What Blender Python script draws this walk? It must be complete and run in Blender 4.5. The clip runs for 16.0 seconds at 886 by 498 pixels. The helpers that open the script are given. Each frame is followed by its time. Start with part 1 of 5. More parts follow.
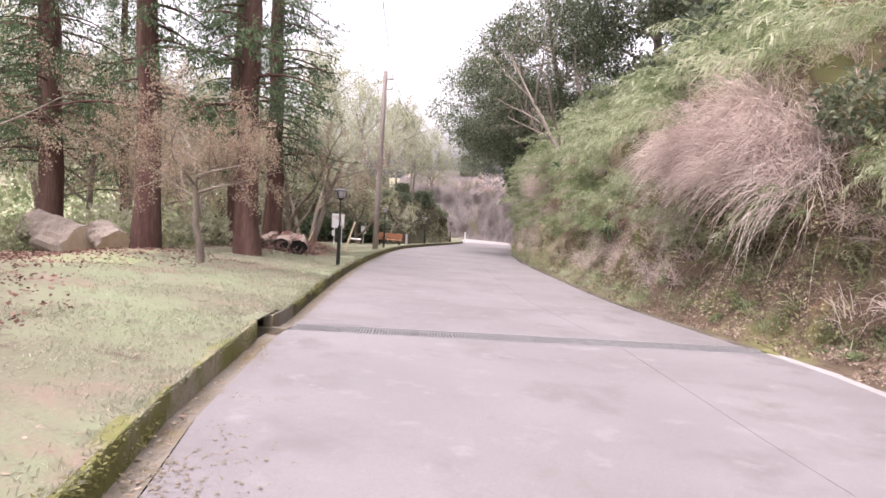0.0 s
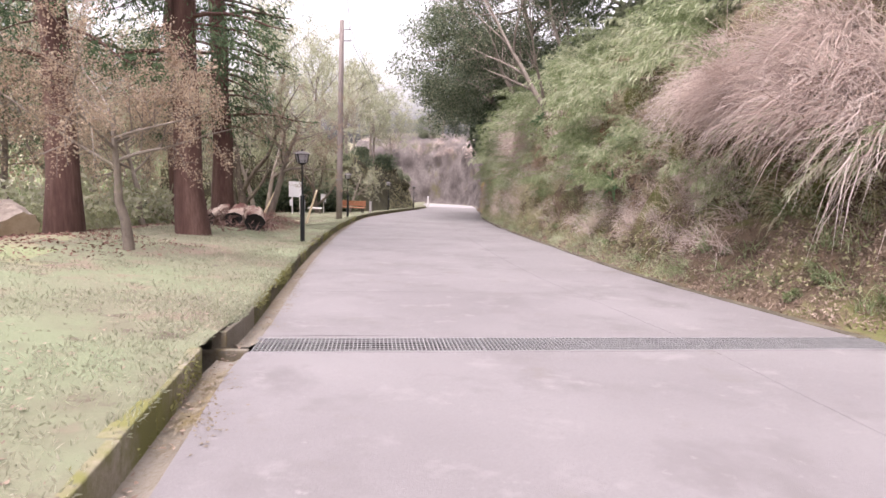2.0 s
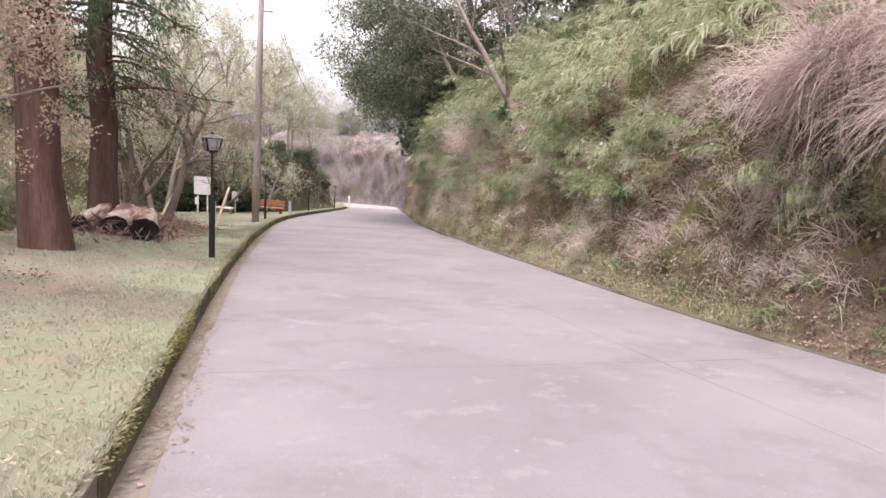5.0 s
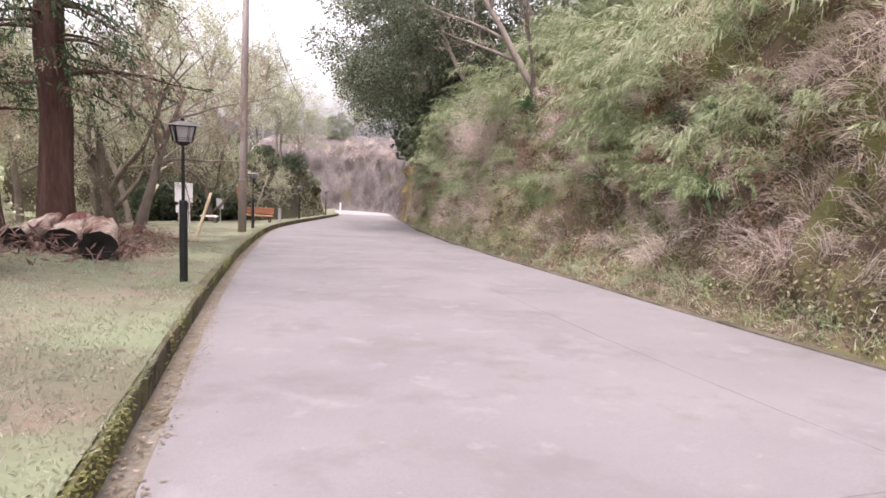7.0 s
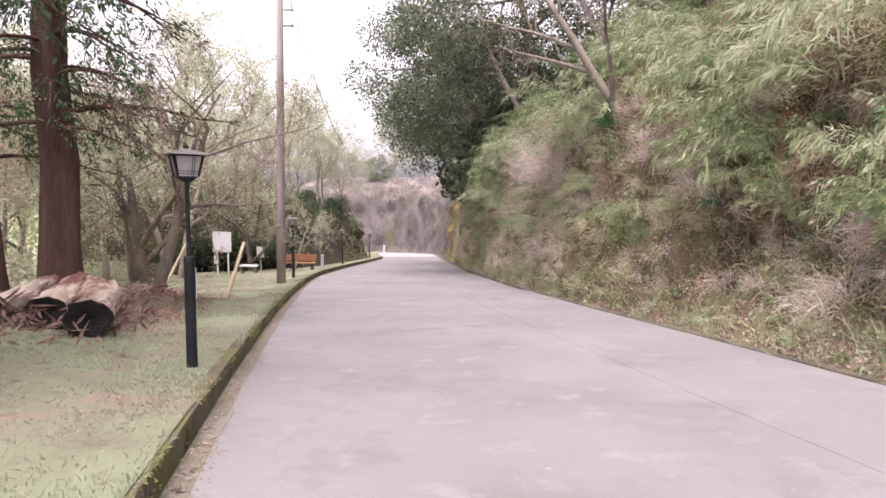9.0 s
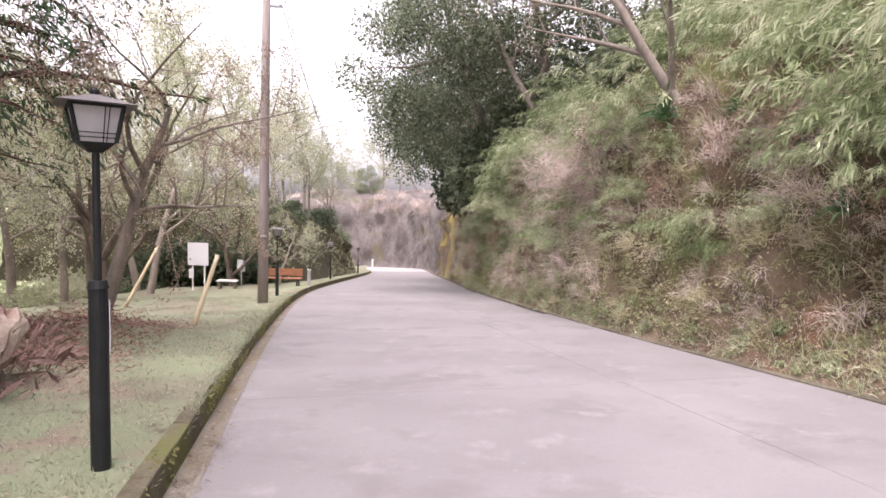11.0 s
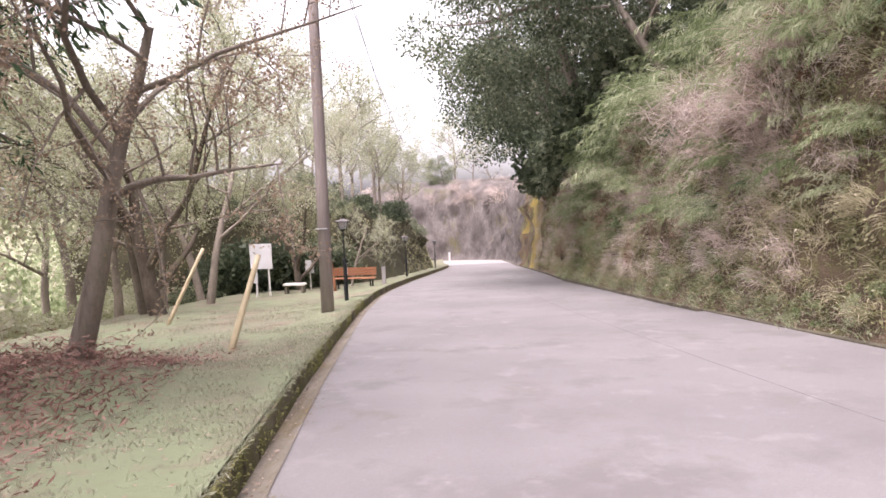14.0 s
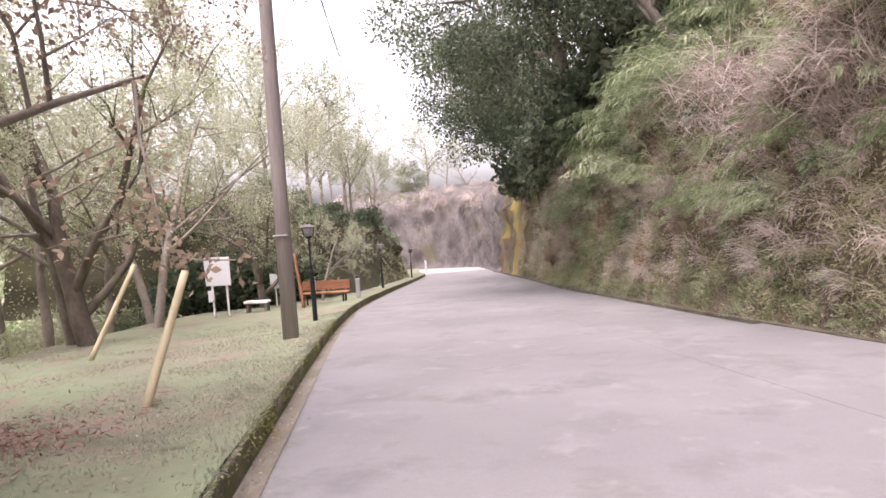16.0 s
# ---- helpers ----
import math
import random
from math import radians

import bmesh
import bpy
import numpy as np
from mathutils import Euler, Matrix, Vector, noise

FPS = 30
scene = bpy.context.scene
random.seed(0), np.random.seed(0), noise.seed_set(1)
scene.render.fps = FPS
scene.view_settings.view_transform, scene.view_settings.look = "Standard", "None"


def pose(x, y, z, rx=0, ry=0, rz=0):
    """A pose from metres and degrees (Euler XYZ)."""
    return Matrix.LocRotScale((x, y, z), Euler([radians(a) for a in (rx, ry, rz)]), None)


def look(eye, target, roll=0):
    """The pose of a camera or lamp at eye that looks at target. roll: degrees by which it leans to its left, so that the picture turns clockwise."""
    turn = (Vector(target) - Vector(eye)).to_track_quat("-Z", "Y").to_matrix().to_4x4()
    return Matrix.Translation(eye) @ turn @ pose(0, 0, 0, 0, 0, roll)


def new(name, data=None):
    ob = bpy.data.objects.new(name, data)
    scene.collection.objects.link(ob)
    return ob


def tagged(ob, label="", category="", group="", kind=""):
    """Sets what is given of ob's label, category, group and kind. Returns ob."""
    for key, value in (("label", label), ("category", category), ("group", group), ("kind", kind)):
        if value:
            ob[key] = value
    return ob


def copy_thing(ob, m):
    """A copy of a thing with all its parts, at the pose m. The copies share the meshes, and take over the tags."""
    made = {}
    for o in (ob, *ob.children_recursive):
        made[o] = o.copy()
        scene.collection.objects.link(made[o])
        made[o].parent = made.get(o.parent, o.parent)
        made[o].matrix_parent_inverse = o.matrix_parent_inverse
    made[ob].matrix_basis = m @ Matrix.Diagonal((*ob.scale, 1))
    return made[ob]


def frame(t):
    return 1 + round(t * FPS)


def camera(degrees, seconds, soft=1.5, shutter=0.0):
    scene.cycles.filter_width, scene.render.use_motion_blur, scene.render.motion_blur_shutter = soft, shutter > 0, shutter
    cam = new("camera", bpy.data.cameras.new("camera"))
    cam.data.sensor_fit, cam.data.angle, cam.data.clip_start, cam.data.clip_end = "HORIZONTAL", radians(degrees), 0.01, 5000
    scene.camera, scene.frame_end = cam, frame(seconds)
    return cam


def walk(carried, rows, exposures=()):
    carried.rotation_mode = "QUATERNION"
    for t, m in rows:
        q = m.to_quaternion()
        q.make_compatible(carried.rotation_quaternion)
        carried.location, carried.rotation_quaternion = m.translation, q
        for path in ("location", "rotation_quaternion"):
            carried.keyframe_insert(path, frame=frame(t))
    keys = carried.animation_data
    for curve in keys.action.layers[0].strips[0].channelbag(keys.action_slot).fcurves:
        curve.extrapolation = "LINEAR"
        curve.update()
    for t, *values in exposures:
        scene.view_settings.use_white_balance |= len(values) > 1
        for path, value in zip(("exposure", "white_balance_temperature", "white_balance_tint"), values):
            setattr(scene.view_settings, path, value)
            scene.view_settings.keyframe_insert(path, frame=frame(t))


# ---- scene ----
cam = camera(71.4, 16.0, soft=1.6)
EXPOSURE, TINT = 1.58, 25.5
PATH = [
    (0, (0.187, 0.57, 1.402), (0.07, 2.553, 1.161), 3.7),
    (0.5, (0.06, 1.24, 1.358), (-0.048, 3.21, 1.026), 3.1),
    (1, (-0.165, 1.811, 1.302), (-0.21, 3.793, 1.035), 4.4),
    (1.5, (-0.334, 2.391, 1.237), (-0.344, 4.357, 0.867), 3.8),
    (2, (-0.563, 2.945, 1.206), (-0.54, 4.914, 0.856), 2.0),
    (2.5, (-0.69, 3.519, 1.167), (-0.665, 5.501, 0.9), 2.8),
    (3, (-0.836, 4.135, 1.098), (-0.814, 6.113, 0.802), 0.7),
    (3.5, (-0.977, 4.767, 1.046), (-0.915, 6.745, 0.757), 2.3),
    (4, (-1.127, 5.414, 1.01), (-1.025, 7.391, 0.724), 0.3),
    (4.2, (-1.202, 5.669, 0.997), (-1.014, 7.628, 0.645), 0.5),
    (6.5, (-1.699, 8.68, 0.659), (-1.365, 10.628, 0.351), 5.4),
    (7, (-1.799, 9.389, 0.594), (-1.465, 11.336, 0.28), 3.4),
    (7.5, (-1.88, 10.073, 0.563), (-1.602, 12.043, 0.365), 2.2),
    (8, (-1.92, 10.716, 0.545), (-1.789, 12.703, 0.354), -0.8),
    (10.3, (-2.197, 13.784, 0.263), (-1.9, 15.751, 0.063), 2.7),
    (10.5, (-2.245, 14.057, 0.26), (-1.987, 16.036, 0.138), 3.4),
    (11, (-2.384, 14.727, 0.197), (-2.138, 16.707, 0.049), 1.4),
    (11.5, (-2.444, 15.355, 0.165), (-2.251, 17.338, -0.016), 1.2),
    (12, (-2.521, 16.017, 0.094), (-2.408, 17.999, -0.152), -0.2),
    (12.5, (-2.575, 16.656, 0.001), (-2.467, 18.643, -0.197), 1.4),
    (13, (-2.628, 17.318, -0.064), (-2.511, 19.308, -0.226), 0.4),
    (13.5, (-2.585, 17.931, -0.155), (-2.577, 19.921, -0.355), 0.4),
    (14, (-2.663, 18.58, -0.209), (-2.653, 20.573, -0.381), -2.4),
    (14.5, (-2.728, 19.254, -0.238), (-2.583, 21.24, -0.423), -2.2),
    (15, (-2.802, 19.914, -0.302), (-2.701, 21.89, -0.597), -5.3),
    (15.5, (-2.865, 20.524, -0.344), (-2.838, 22.514, -0.544), -3.0),
    (16, (-2.936, 21.137, -0.441), (-2.836, 23.129, -0.591), -3.9),
]
walk(cam, [(t, look(eye, target, roll)) for t, eye, target, roll in PATH],
     exposures=[(0, EXPOSURE, 6550, TINT), (8, EXPOSURE + 0.05, 6550, TINT), (11, EXPOSURE + 0.2, 6550, TINT), (16, EXPOSURE + 0.2, 6550, TINT)])


# ---- world and sun: bright overcast ----
world = bpy.data.worlds.new("world")
scene.world = world
world.use_nodes = True
wn, wl = world.node_tree.nodes, world.node_tree.links
sky = wn.new("ShaderNodeTexSky")
sky.sky_type, sky.sun_disc = "NISHITA", False
sky.sun_elevation, sky.sun_rotation = radians(69), radians(207)
sky.dust_density, sky.air_density = 4.0, 1.0
grey = wn.new("ShaderNodeHueSaturation")
grey.inputs["Saturation"].default_value = 0.12
wl.new(sky.outputs[0], grey.inputs["Color"])
wl.new(grey.outputs[0], wn["Background"].inputs["Color"])
wn["Background"].inputs["Strength"].default_value = 0.15
sun_data = bpy.data.lights.new("sun", "SUN")
sun_data.energy, sun_data.angle, sun_data.color = 1.3, radians(40), (1.0, 0.96, 0.92)
sun = new("sun", sun_data)
sun.matrix_world = look((0, 0, 40), (7, 14, 0))

# ---- materials ----


def mat(name, colors, scale=3.0, fine=40.0, rough=0.9, bump=0.3, mix=0.45, metal=0.0, spread=0.0, stretch=(1, 1, 1), world_space=True, spec=0.3, subsurface=0.0, stains=None):
    """Two scales of noise over a ramp of base colours; stains: (colour, scale, threshold)."""
    m = bpy.data.materials.new(name)
    m.use_nodes = True
    n, l = m.node_tree.nodes, m.node_tree.links
    b = n["Principled BSDF"]
    if world_space:
        geo = n.new("ShaderNodeNewGeometry")
        place = geo.outputs["Position"]
    else:
        place = n.new("ShaderNodeTexCoord").outputs["Object"]
    mp = n.new("ShaderNodeMapping")
    mp.inputs["Scale"].default_value = stretch
    l.new(place, mp.inputs["Vector"])
    big = n.new("ShaderNodeTexNoise")
    big.inputs["Scale"].default_value, big.inputs["Detail"].default_value = scale, 5
    small = n.new("ShaderNodeTexNoise")
    small.inputs["Scale"].default_value, small.inputs["Detail"].default_value = fine, 6
    small.inputs["Roughness"].default_value = 0.7
    for t in (big, small):
        l.new(mp.outputs[0], t.inputs["Vector"])
    mx = n.new("ShaderNodeMix")
    mx.inputs["Factor"].default_value = mix
    l.new(big.outputs["Fac"], mx.inputs["A"])
    l.new(small.outputs["Fac"], mx.inputs["B"])
    out = mx.outputs["Result"]
    if spread:
        info = n.new("ShaderNodeObjectInfo")
        geo2 = n.new("ShaderNodeNewGeometry")
        a1 = n.new("ShaderNodeMath")
        a1.operation = "ADD"
        l.new(info.outputs["Random"], a1.inputs[0])
        l.new(geo2.outputs["Random Per Island"], a1.inputs[1])
        a2 = n.new("ShaderNodeMath")
        a2.operation = "MULTIPLY_ADD"
        a2.inputs[1].default_value, a2.inputs[2].default_value = spread / 2, -spread / 2
        l.new(a1.outputs[0], a2.inputs[0])
        a3 = n.new("ShaderNodeMath")
        l.new(a2.outputs[0], a3.inputs[0])
        l.new(out, a3.inputs[1])
        out = a3.outputs[0]
    ramp = n.new("ShaderNodeValToRGB")
    e = ramp.color_ramp.elements
    k = len(colors)
    while len(e) < k:
        e.new(0.5)
    for j, c in enumerate(colors):
        e[j].position = 0.32 + 0.36 * j / max(1, k - 1)
        e[j].color = (*c, 1)
    l.new(out, ramp.inputs["Fac"])
    color = ramp.outputs["Color"]
    for c, sc, th in stains or ():
        st = n.new("ShaderNodeTexNoise")
        st.inputs["Scale"].default_value, st.inputs["Detail"].default_value = sc, 7
        st.inputs["Roughness"].default_value = 0.65
        l.new(mp.outputs[0], st.inputs["Vector"])
        mr = n.new("ShaderNodeMapRange")
        mr.inputs["From Min"].default_value, mr.inputs["From Max"].default_value = th, th + 0.12
        l.new(st.outputs["Fac"], mr.inputs["Value"])
        cm = n.new("ShaderNodeMix")
        cm.data_type = "RGBA"
        cm.inputs[7].default_value = (*c, 1)
        l.new(mr.outputs[0], cm.inputs["Factor"])
        l.new(color, cm.inputs[6])
        color = cm.outputs[2]
    l.new(color, b.inputs["Base Color"])
    b.inputs["Roughness"].default_value = rough
    b.inputs["Metallic"].default_value = metal
    b.inputs["Specular IOR Level"].default_value = spec
    if bump:
        bp = n.new("ShaderNodeBump")
        bp.inputs["Strength"].default_value, bp.inputs["Distance"].default_value = bump, 0.02
        l.new(small.outputs["Fac"], bp.inputs["Height"])
        l.new(bp.outputs[0], b.inputs["Normal"])
    if subsurface:
        tr = n.new("ShaderNodeBsdfTranslucent")
        l.new(color, tr.inputs["Color"])
        ms = n.new("ShaderNodeMixShader")
        ms.inputs[0].default_value = subsurface
        l.new(b.outputs[0], ms.inputs[1])
        l.new(tr.outputs[0], ms.inputs[2])
        l.new(ms.outputs[0], n["Material Output"].inputs["Surface"])
    return m


CONCRETE = mat("road_concrete", [(0.158, 0.146, 0.147), (0.192, 0.179, 0.181), (0.226, 0.213, 0.214)], 0.5, 60, 0.85, 0.35, stains=[((0.162, 0.150, 0.150), 0.9, 0.53), ((0.225, 0.211, 0.211), 2.3, 0.57), ((0.165, 0.15, 0.14), 1.3, 0.60), ((0.255, 0.242, 0.238), 9.0, 0.64), ((0.12, 0.11, 0.105), 22.0, 0.66), ((0.085, 0.078, 0.074), 70.0, 0.70)])
KERB_C = mat("kerb_concrete", [(0.14, 0.122, 0.085), (0.26, 0.23, 0.175), (0.37, 0.34, 0.30)], 2.0, 30, 0.95, 0.5, stains=[((0.15, 0.15, 0.052), 1.1, 0.41), ((0.07, 0.062, 0.04), 3.1, 0.60)])
KERB_M = mat("mossy_old_kerb", [(0.055, 0.047, 0.03), (0.12, 0.105, 0.07), (0.22, 0.195, 0.15)], 2.0, 30, 0.95, 0.6, stains=[((0.11, 0.112, 0.04), 1.3, 0.46), ((0.035, 0.03, 0.02), 3.1, 0.56)])
KERB_D = mat("dark_mossy_concrete", [(0.045, 0.04, 0.028), (0.10, 0.088, 0.062), (0.17, 0.15, 0.115)], 2.0, 30, 0.95, 0.5)
CLEAN_C = mat("pale_concrete", [(0.26, 0.245, 0.24), (0.36, 0.345, 0.34)], 3, 50, 0.9, 0.3)
GUTTER_C = mat("gutter_concrete", [(0.12, 0.10, 0.07), (0.19, 0.168, 0.135), (0.235, 0.215, 0.192)], 2.5, 40, 0.95, 0.4, stains=[((0.17, 0.135, 0.07), 1.6, 0.54)])
STEEL = mat("galvanised_steel", [(0.24, 0.24, 0.24), (0.37, 0.365, 0.365)], 8, 60, 0.6, 0.1, metal=0.3)
DARK = mat("pit_dirt", [(0.02, 0.018, 0.015), (0.05, 0.045, 0.04)], 4, 30, 1.0, 0.2)
GRASS_G = mat("lawn_ground", [(0.13, 0.118, 0.08), (0.175, 0.172, 0.118), (0.225, 0.215, 0.155)], 0.9, 22, 1.0, 0.9, stains=[((0.192, 0.220, 0.136), 0.35, 0.46), ((0.225, 0.17, 0.135), 0.8, 0.53), ((0.10, 0.078, 0.058), 3.0, 0.58), ((0.30, 0.27, 0.21), 7.0, 0.63)])
BLADE = mat("grass_blade", [(0.24, 0.265, 0.175), (0.33, 0.345, 0.245), (0.45, 0.435, 0.345)], 0.7, 15, 0.9, 0, spread=0.3, subsurface=0.5)
SOIL = mat("bank_soil", [(0.055, 0.040, 0.028), (0.125, 0.092, 0.062), (0.22, 0.175, 0.125)], 1.6, 14, 1.0, 1.0, stains=[((0.13, 0.135, 0.05), 0.8, 0.50), ((0.17, 0.09, 0.055), 0.5, 0.56), ((0.035, 0.027, 0.02), 2.2, 0.6)])
ROCK = mat("cliff_rock", [(0.06, 0.05, 0.047), (0.12, 0.103, 0.097), (0.19, 0.168, 0.16)], 0.9, 4, 1.0, 1.0, stretch=(1, 1, 0.6), stains=[((0.04, 0.034, 0.032), 0.45, 0.55), ((0.11, 0.10, 0.05), 0.3, 0.56)])
YELLOW = mat("ochre_moss_wall", [(0.18, 0.14, 0.06), (0.34, 0.255, 0.075), (0.42, 0.33, 0.13)], 0.9, 8, 1.0, 0.8, stretch=(1, 1, 0.3), stains=[((0.16, 0.13, 0.09), 0.5, 0.50)])
# mossy soil darkened in its base colour for the overhang's deep shade
MOUND_G = mat("shaded_mossy_soil", [(0.025, 0.022, 0.014), (0.05, 0.045, 0.026), (0.075, 0.075, 0.035)], 0.8, 9, 1.0, 1.0)
WOODS_G = mat("woods_floor", [(0.16, 0.13, 0.09), (0.25, 0.225, 0.15), (0.33, 0.32, 0.22)], 0.6, 9, 1.0, 0.9, stains=[((0.16, 0.095, 0.07), 0.5, 0.57), ((0.22, 0.26, 0.14), 0.3, 0.5)])
BARK_R = mat("cedar_bark", [(0.045, 0.022, 0.019), (0.10, 0.055, 0.046), (0.18, 0.115, 0.095)], 3, 22, 1.0, 1.0, stretch=(1, 1, 0.12))
BARK_G = mat("grey_bark", [(0.13, 0.105, 0.09), (0.23, 0.195, 0.165), (0.33, 0.285, 0.245)], 3, 18, 1.0, 0.8, stretch=(1, 1, 0.4), stains=[((0.14, 0.14, 0.07), 1.5, 0.6)])
BARK_D = mat("dark_bark", [(0.06, 0.045, 0.038), (0.13, 0.105, 0.085), (0.22, 0.185, 0.15)], 3, 18, 1.0, 0.8, stretch=(1, 1, 0.4), stains=[((0.13, 0.135, 0.06), 1.5, 0.58)])
POLE_W = mat("weathered_pole", [(0.17, 0.14, 0.13), (0.26, 0.22, 0.205), (0.33, 0.29, 0.27)], 2, 25, 0.95, 0.5, stretch=(1, 1, 0.08))
CUT_W = mat("cut_wood", [(0.30, 0.24, 0.17), (0.45, 0.37, 0.28)], 5, 30, 0.95, 0.3)
# near black: log ends, and the drain's inner shade put into colour
DARK_END_SHADE = mat("dark_end_and_drain_shade", [(0.010, 0.009, 0.009), (0.03, 0.026, 0.024)], 5, 30, 1.0, 0.3)
BARK_RAG = mat("peeling_red_bark", [(0.08, 0.045, 0.038), (0.17, 0.105, 0.09), (0.30, 0.22, 0.19)], 4, 20, 1.0, 0.8, spread=0.3)
STAKE = mat("bamboo_stake", [(0.42, 0.345, 0.21), (0.56, 0.48, 0.34)], 3, 40, 0.7, 0.1, stains=[((0.34, 0.27, 0.17), 4.0, 0.6)])
BENCH_W = mat("orange_bench_wood", [(0.22, 0.095, 0.05), (0.33, 0.155, 0.085)], 3, 25, 0.7, 0.2, stretch=(0.2, 1, 1))
BLACK_P = mat("black_lamp_paint", [(0.008, 0.009, 0.010), (0.018, 0.020, 0.020)], 6, 60, 0.55, 0.05, spec=0.25)
ROOF_P = mat("weathered_grey_paint", [(0.10, 0.09, 0.09), (0.17, 0.155, 0.155)], 6, 40, 0.7, 0.1)
FROST = mat("frosted_lamp_glass", [(0.62, 0.60, 0.62), (0.75, 0.73, 0.74)], 4, 30, 0.35, 0, subsurface=0.5)
WHITE_B = mat("white_board", [(0.62, 0.61, 0.64), (0.72, 0.71, 0.74)], 2, 30, 0.6, 0.05)
WHITE_P = mat("white_post_paint", [(0.65, 0.62, 0.60), (0.78, 0.75, 0.73)], 4, 30, 0.7, 0.1)
CABLE = mat("cable_rubber", [(0.03, 0.03, 0.03), (0.05, 0.05, 0.05)], 4, 30, 0.7, 0)
LEAF_CEDAR = mat("cedar_needles", [(0.04, 0.072, 0.038), (0.085, 0.135, 0.068), (0.15, 0.205, 0.11)], 1.5, 12, 0.8, 0, spread=0.4, subsurface=0.35)
LEAF_DARK = mat("evergreen_leaf", [(0.055, 0.078, 0.046), (0.12, 0.15, 0.09), (0.27, 0.29, 0.195)], 1.5, 12, 0.5, 0, spread=0.55, subsurface=0.48)
LEAF_SPRING = mat("spring_leaf", [(0.27, 0.29, 0.17), (0.43, 0.45, 0.30), (0.62, 0.60, 0.50)], 1.2, 12, 0.8, 0, spread=0.4, subsurface=0.65)
LEAF_RUST = mat("rust_leaf", [(0.26, 0.185, 0.135), (0.40, 0.31, 0.23), (0.52, 0.44, 0.33)], 1.2, 12, 0.85, 0, spread=0.45, subsurface=0.62)
LEAF_BAMBOO = mat("bamboo_grass_leaf", [(0.15, 0.195, 0.09), (0.31, 0.37, 0.20), (0.53, 0.55, 0.39)], 1.0, 10, 0.7, 0, spread=0.55, subsurface=0.45)
LEAF_MOSSY = mat("creeper_leaf", [(0.155, 0.17, 0.072), (0.295, 0.30, 0.155), (0.46, 0.43, 0.28)], 0.8, 8, 0.9, 0, spread=0.6, subsurface=0.4)
STRAW = mat("dry_straw", [(0.38, 0.295, 0.255), (0.63, 0.53, 0.48), (0.82, 0.74, 0.69)], 1.0, 10, 0.9, 0, spread=0.45, subsurface=0.55)
SEDGE = mat("olive_sedge", [(0.17, 0.168, 0.075), (0.335, 0.315, 0.18), (0.55, 0.50, 0.36)], 0.8, 8, 0.9, 0, spread=0.6, subsurface=0.45)
PEELED = mat("peeled_log", [(0.17, 0.11, 0.09), (0.36, 0.29, 0.24), (0.50, 0.43, 0.37)], 2.2, 20, 0.95, 0.8, stretch=(1, 0.35, 1), stains=[((0.12, 0.055, 0.045), 1.7, 0.48)])
DIRT = mat("ochre_road_dirt", [(0.11, 0.088, 0.058), (0.18, 0.148, 0.105), (0.24, 0.21, 0.17)], 3.0, 40, 1.0, 0.6)
MOSS = mat("kerb_moss", [(0.085, 0.092, 0.03), (0.165, 0.168, 0.055), (0.26, 0.25, 0.11)], 2.0, 20, 1.0, 0, spread=0.5, subsurface=0.3)
LITTER = mat("dead_leaf", [(0.13, 0.09, 0.068), (0.27, 0.205, 0.16), (0.42, 0.34, 0.28)], 1.2, 10, 0.95, 0, spread=0.6)
RED_LITTER = mat("red_brown_chips", [(0.09, 0.04, 0.032), (0.18, 0.09, 0.075), (0.30, 0.18, 0.15)], 1.2, 10, 0.95, 0, spread=0.5)
FERN = mat("fern_frond", [(0.07, 0.14, 0.06), (0.13, 0.22, 0.11)], 1.2, 10, 0.8, 0, spread=0.4, subsurface=0.3)

# ---- plan: edges and heights ----
BASE_Y = [-80, 0, 20, 36, 54, 75, 100, 130]
BASE_Z = [6.9, 0, -1.74, -3.2, -4.87, -6.8, -8.6, -9.6]
LEFT = [(0.4, -12), (-0.6, -3), (-1.52, 2.95), (-1.91, 4.62), (-2.37, 7.6), (-2.45, 9), (-2.85, 12), (-3.22, 15), (-3.6, 18.5), (-3.9, 21.6), (-4.2, 25), (-4.5, 29.5), (-4.75, 34), (-4.85, 39),
        (-4.75, 43), (-4.25, 50), (-3.4, 59), (-2.5, 69), (-1.9, 77), (-2.6, 82), (-6, 86), (-14, 89), (-24, 91)]
RIGHT = [(4.5, -12), (4.5, -3), (4.46, 3), (4.42, 5), (4.3, 8), (3.95, 9.7), (3.35, 13), (3.1, 15.2), (2.9, 18), (2.72, 21.2), (2.5, 25), (2.4, 28.5), (2.35, 33), (2.38, 38),
         (2.45, 44), (2.95, 51), (3.4, 60), (3.8, 70), (4.3, 80), (4.2, 87), (1.0, 92), (-5, 95), (-14, 97)]


def base(y):
    return float(np.interp(y, BASE_Y, BASE_Z))


def left_x(y):
    return float(np.interp(y, [p[1] for p in LEFT], [p[0] for p in LEFT]))


def right_x(y):
    return float(np.interp(y, [p[1] for p in RIGHT], [p[0] for p in RIGHT]))


def smooth(a, b, x):
    t = min(1.0, max(0.0, (x - a) / (b - a)))
    return t * t * (3 - 2 * t)


def bumps(x, y, s=1.0, z=0.0):
    return noise.fractal(Vector((x * s, y * s, z)), 0.8, 2.0, 3)


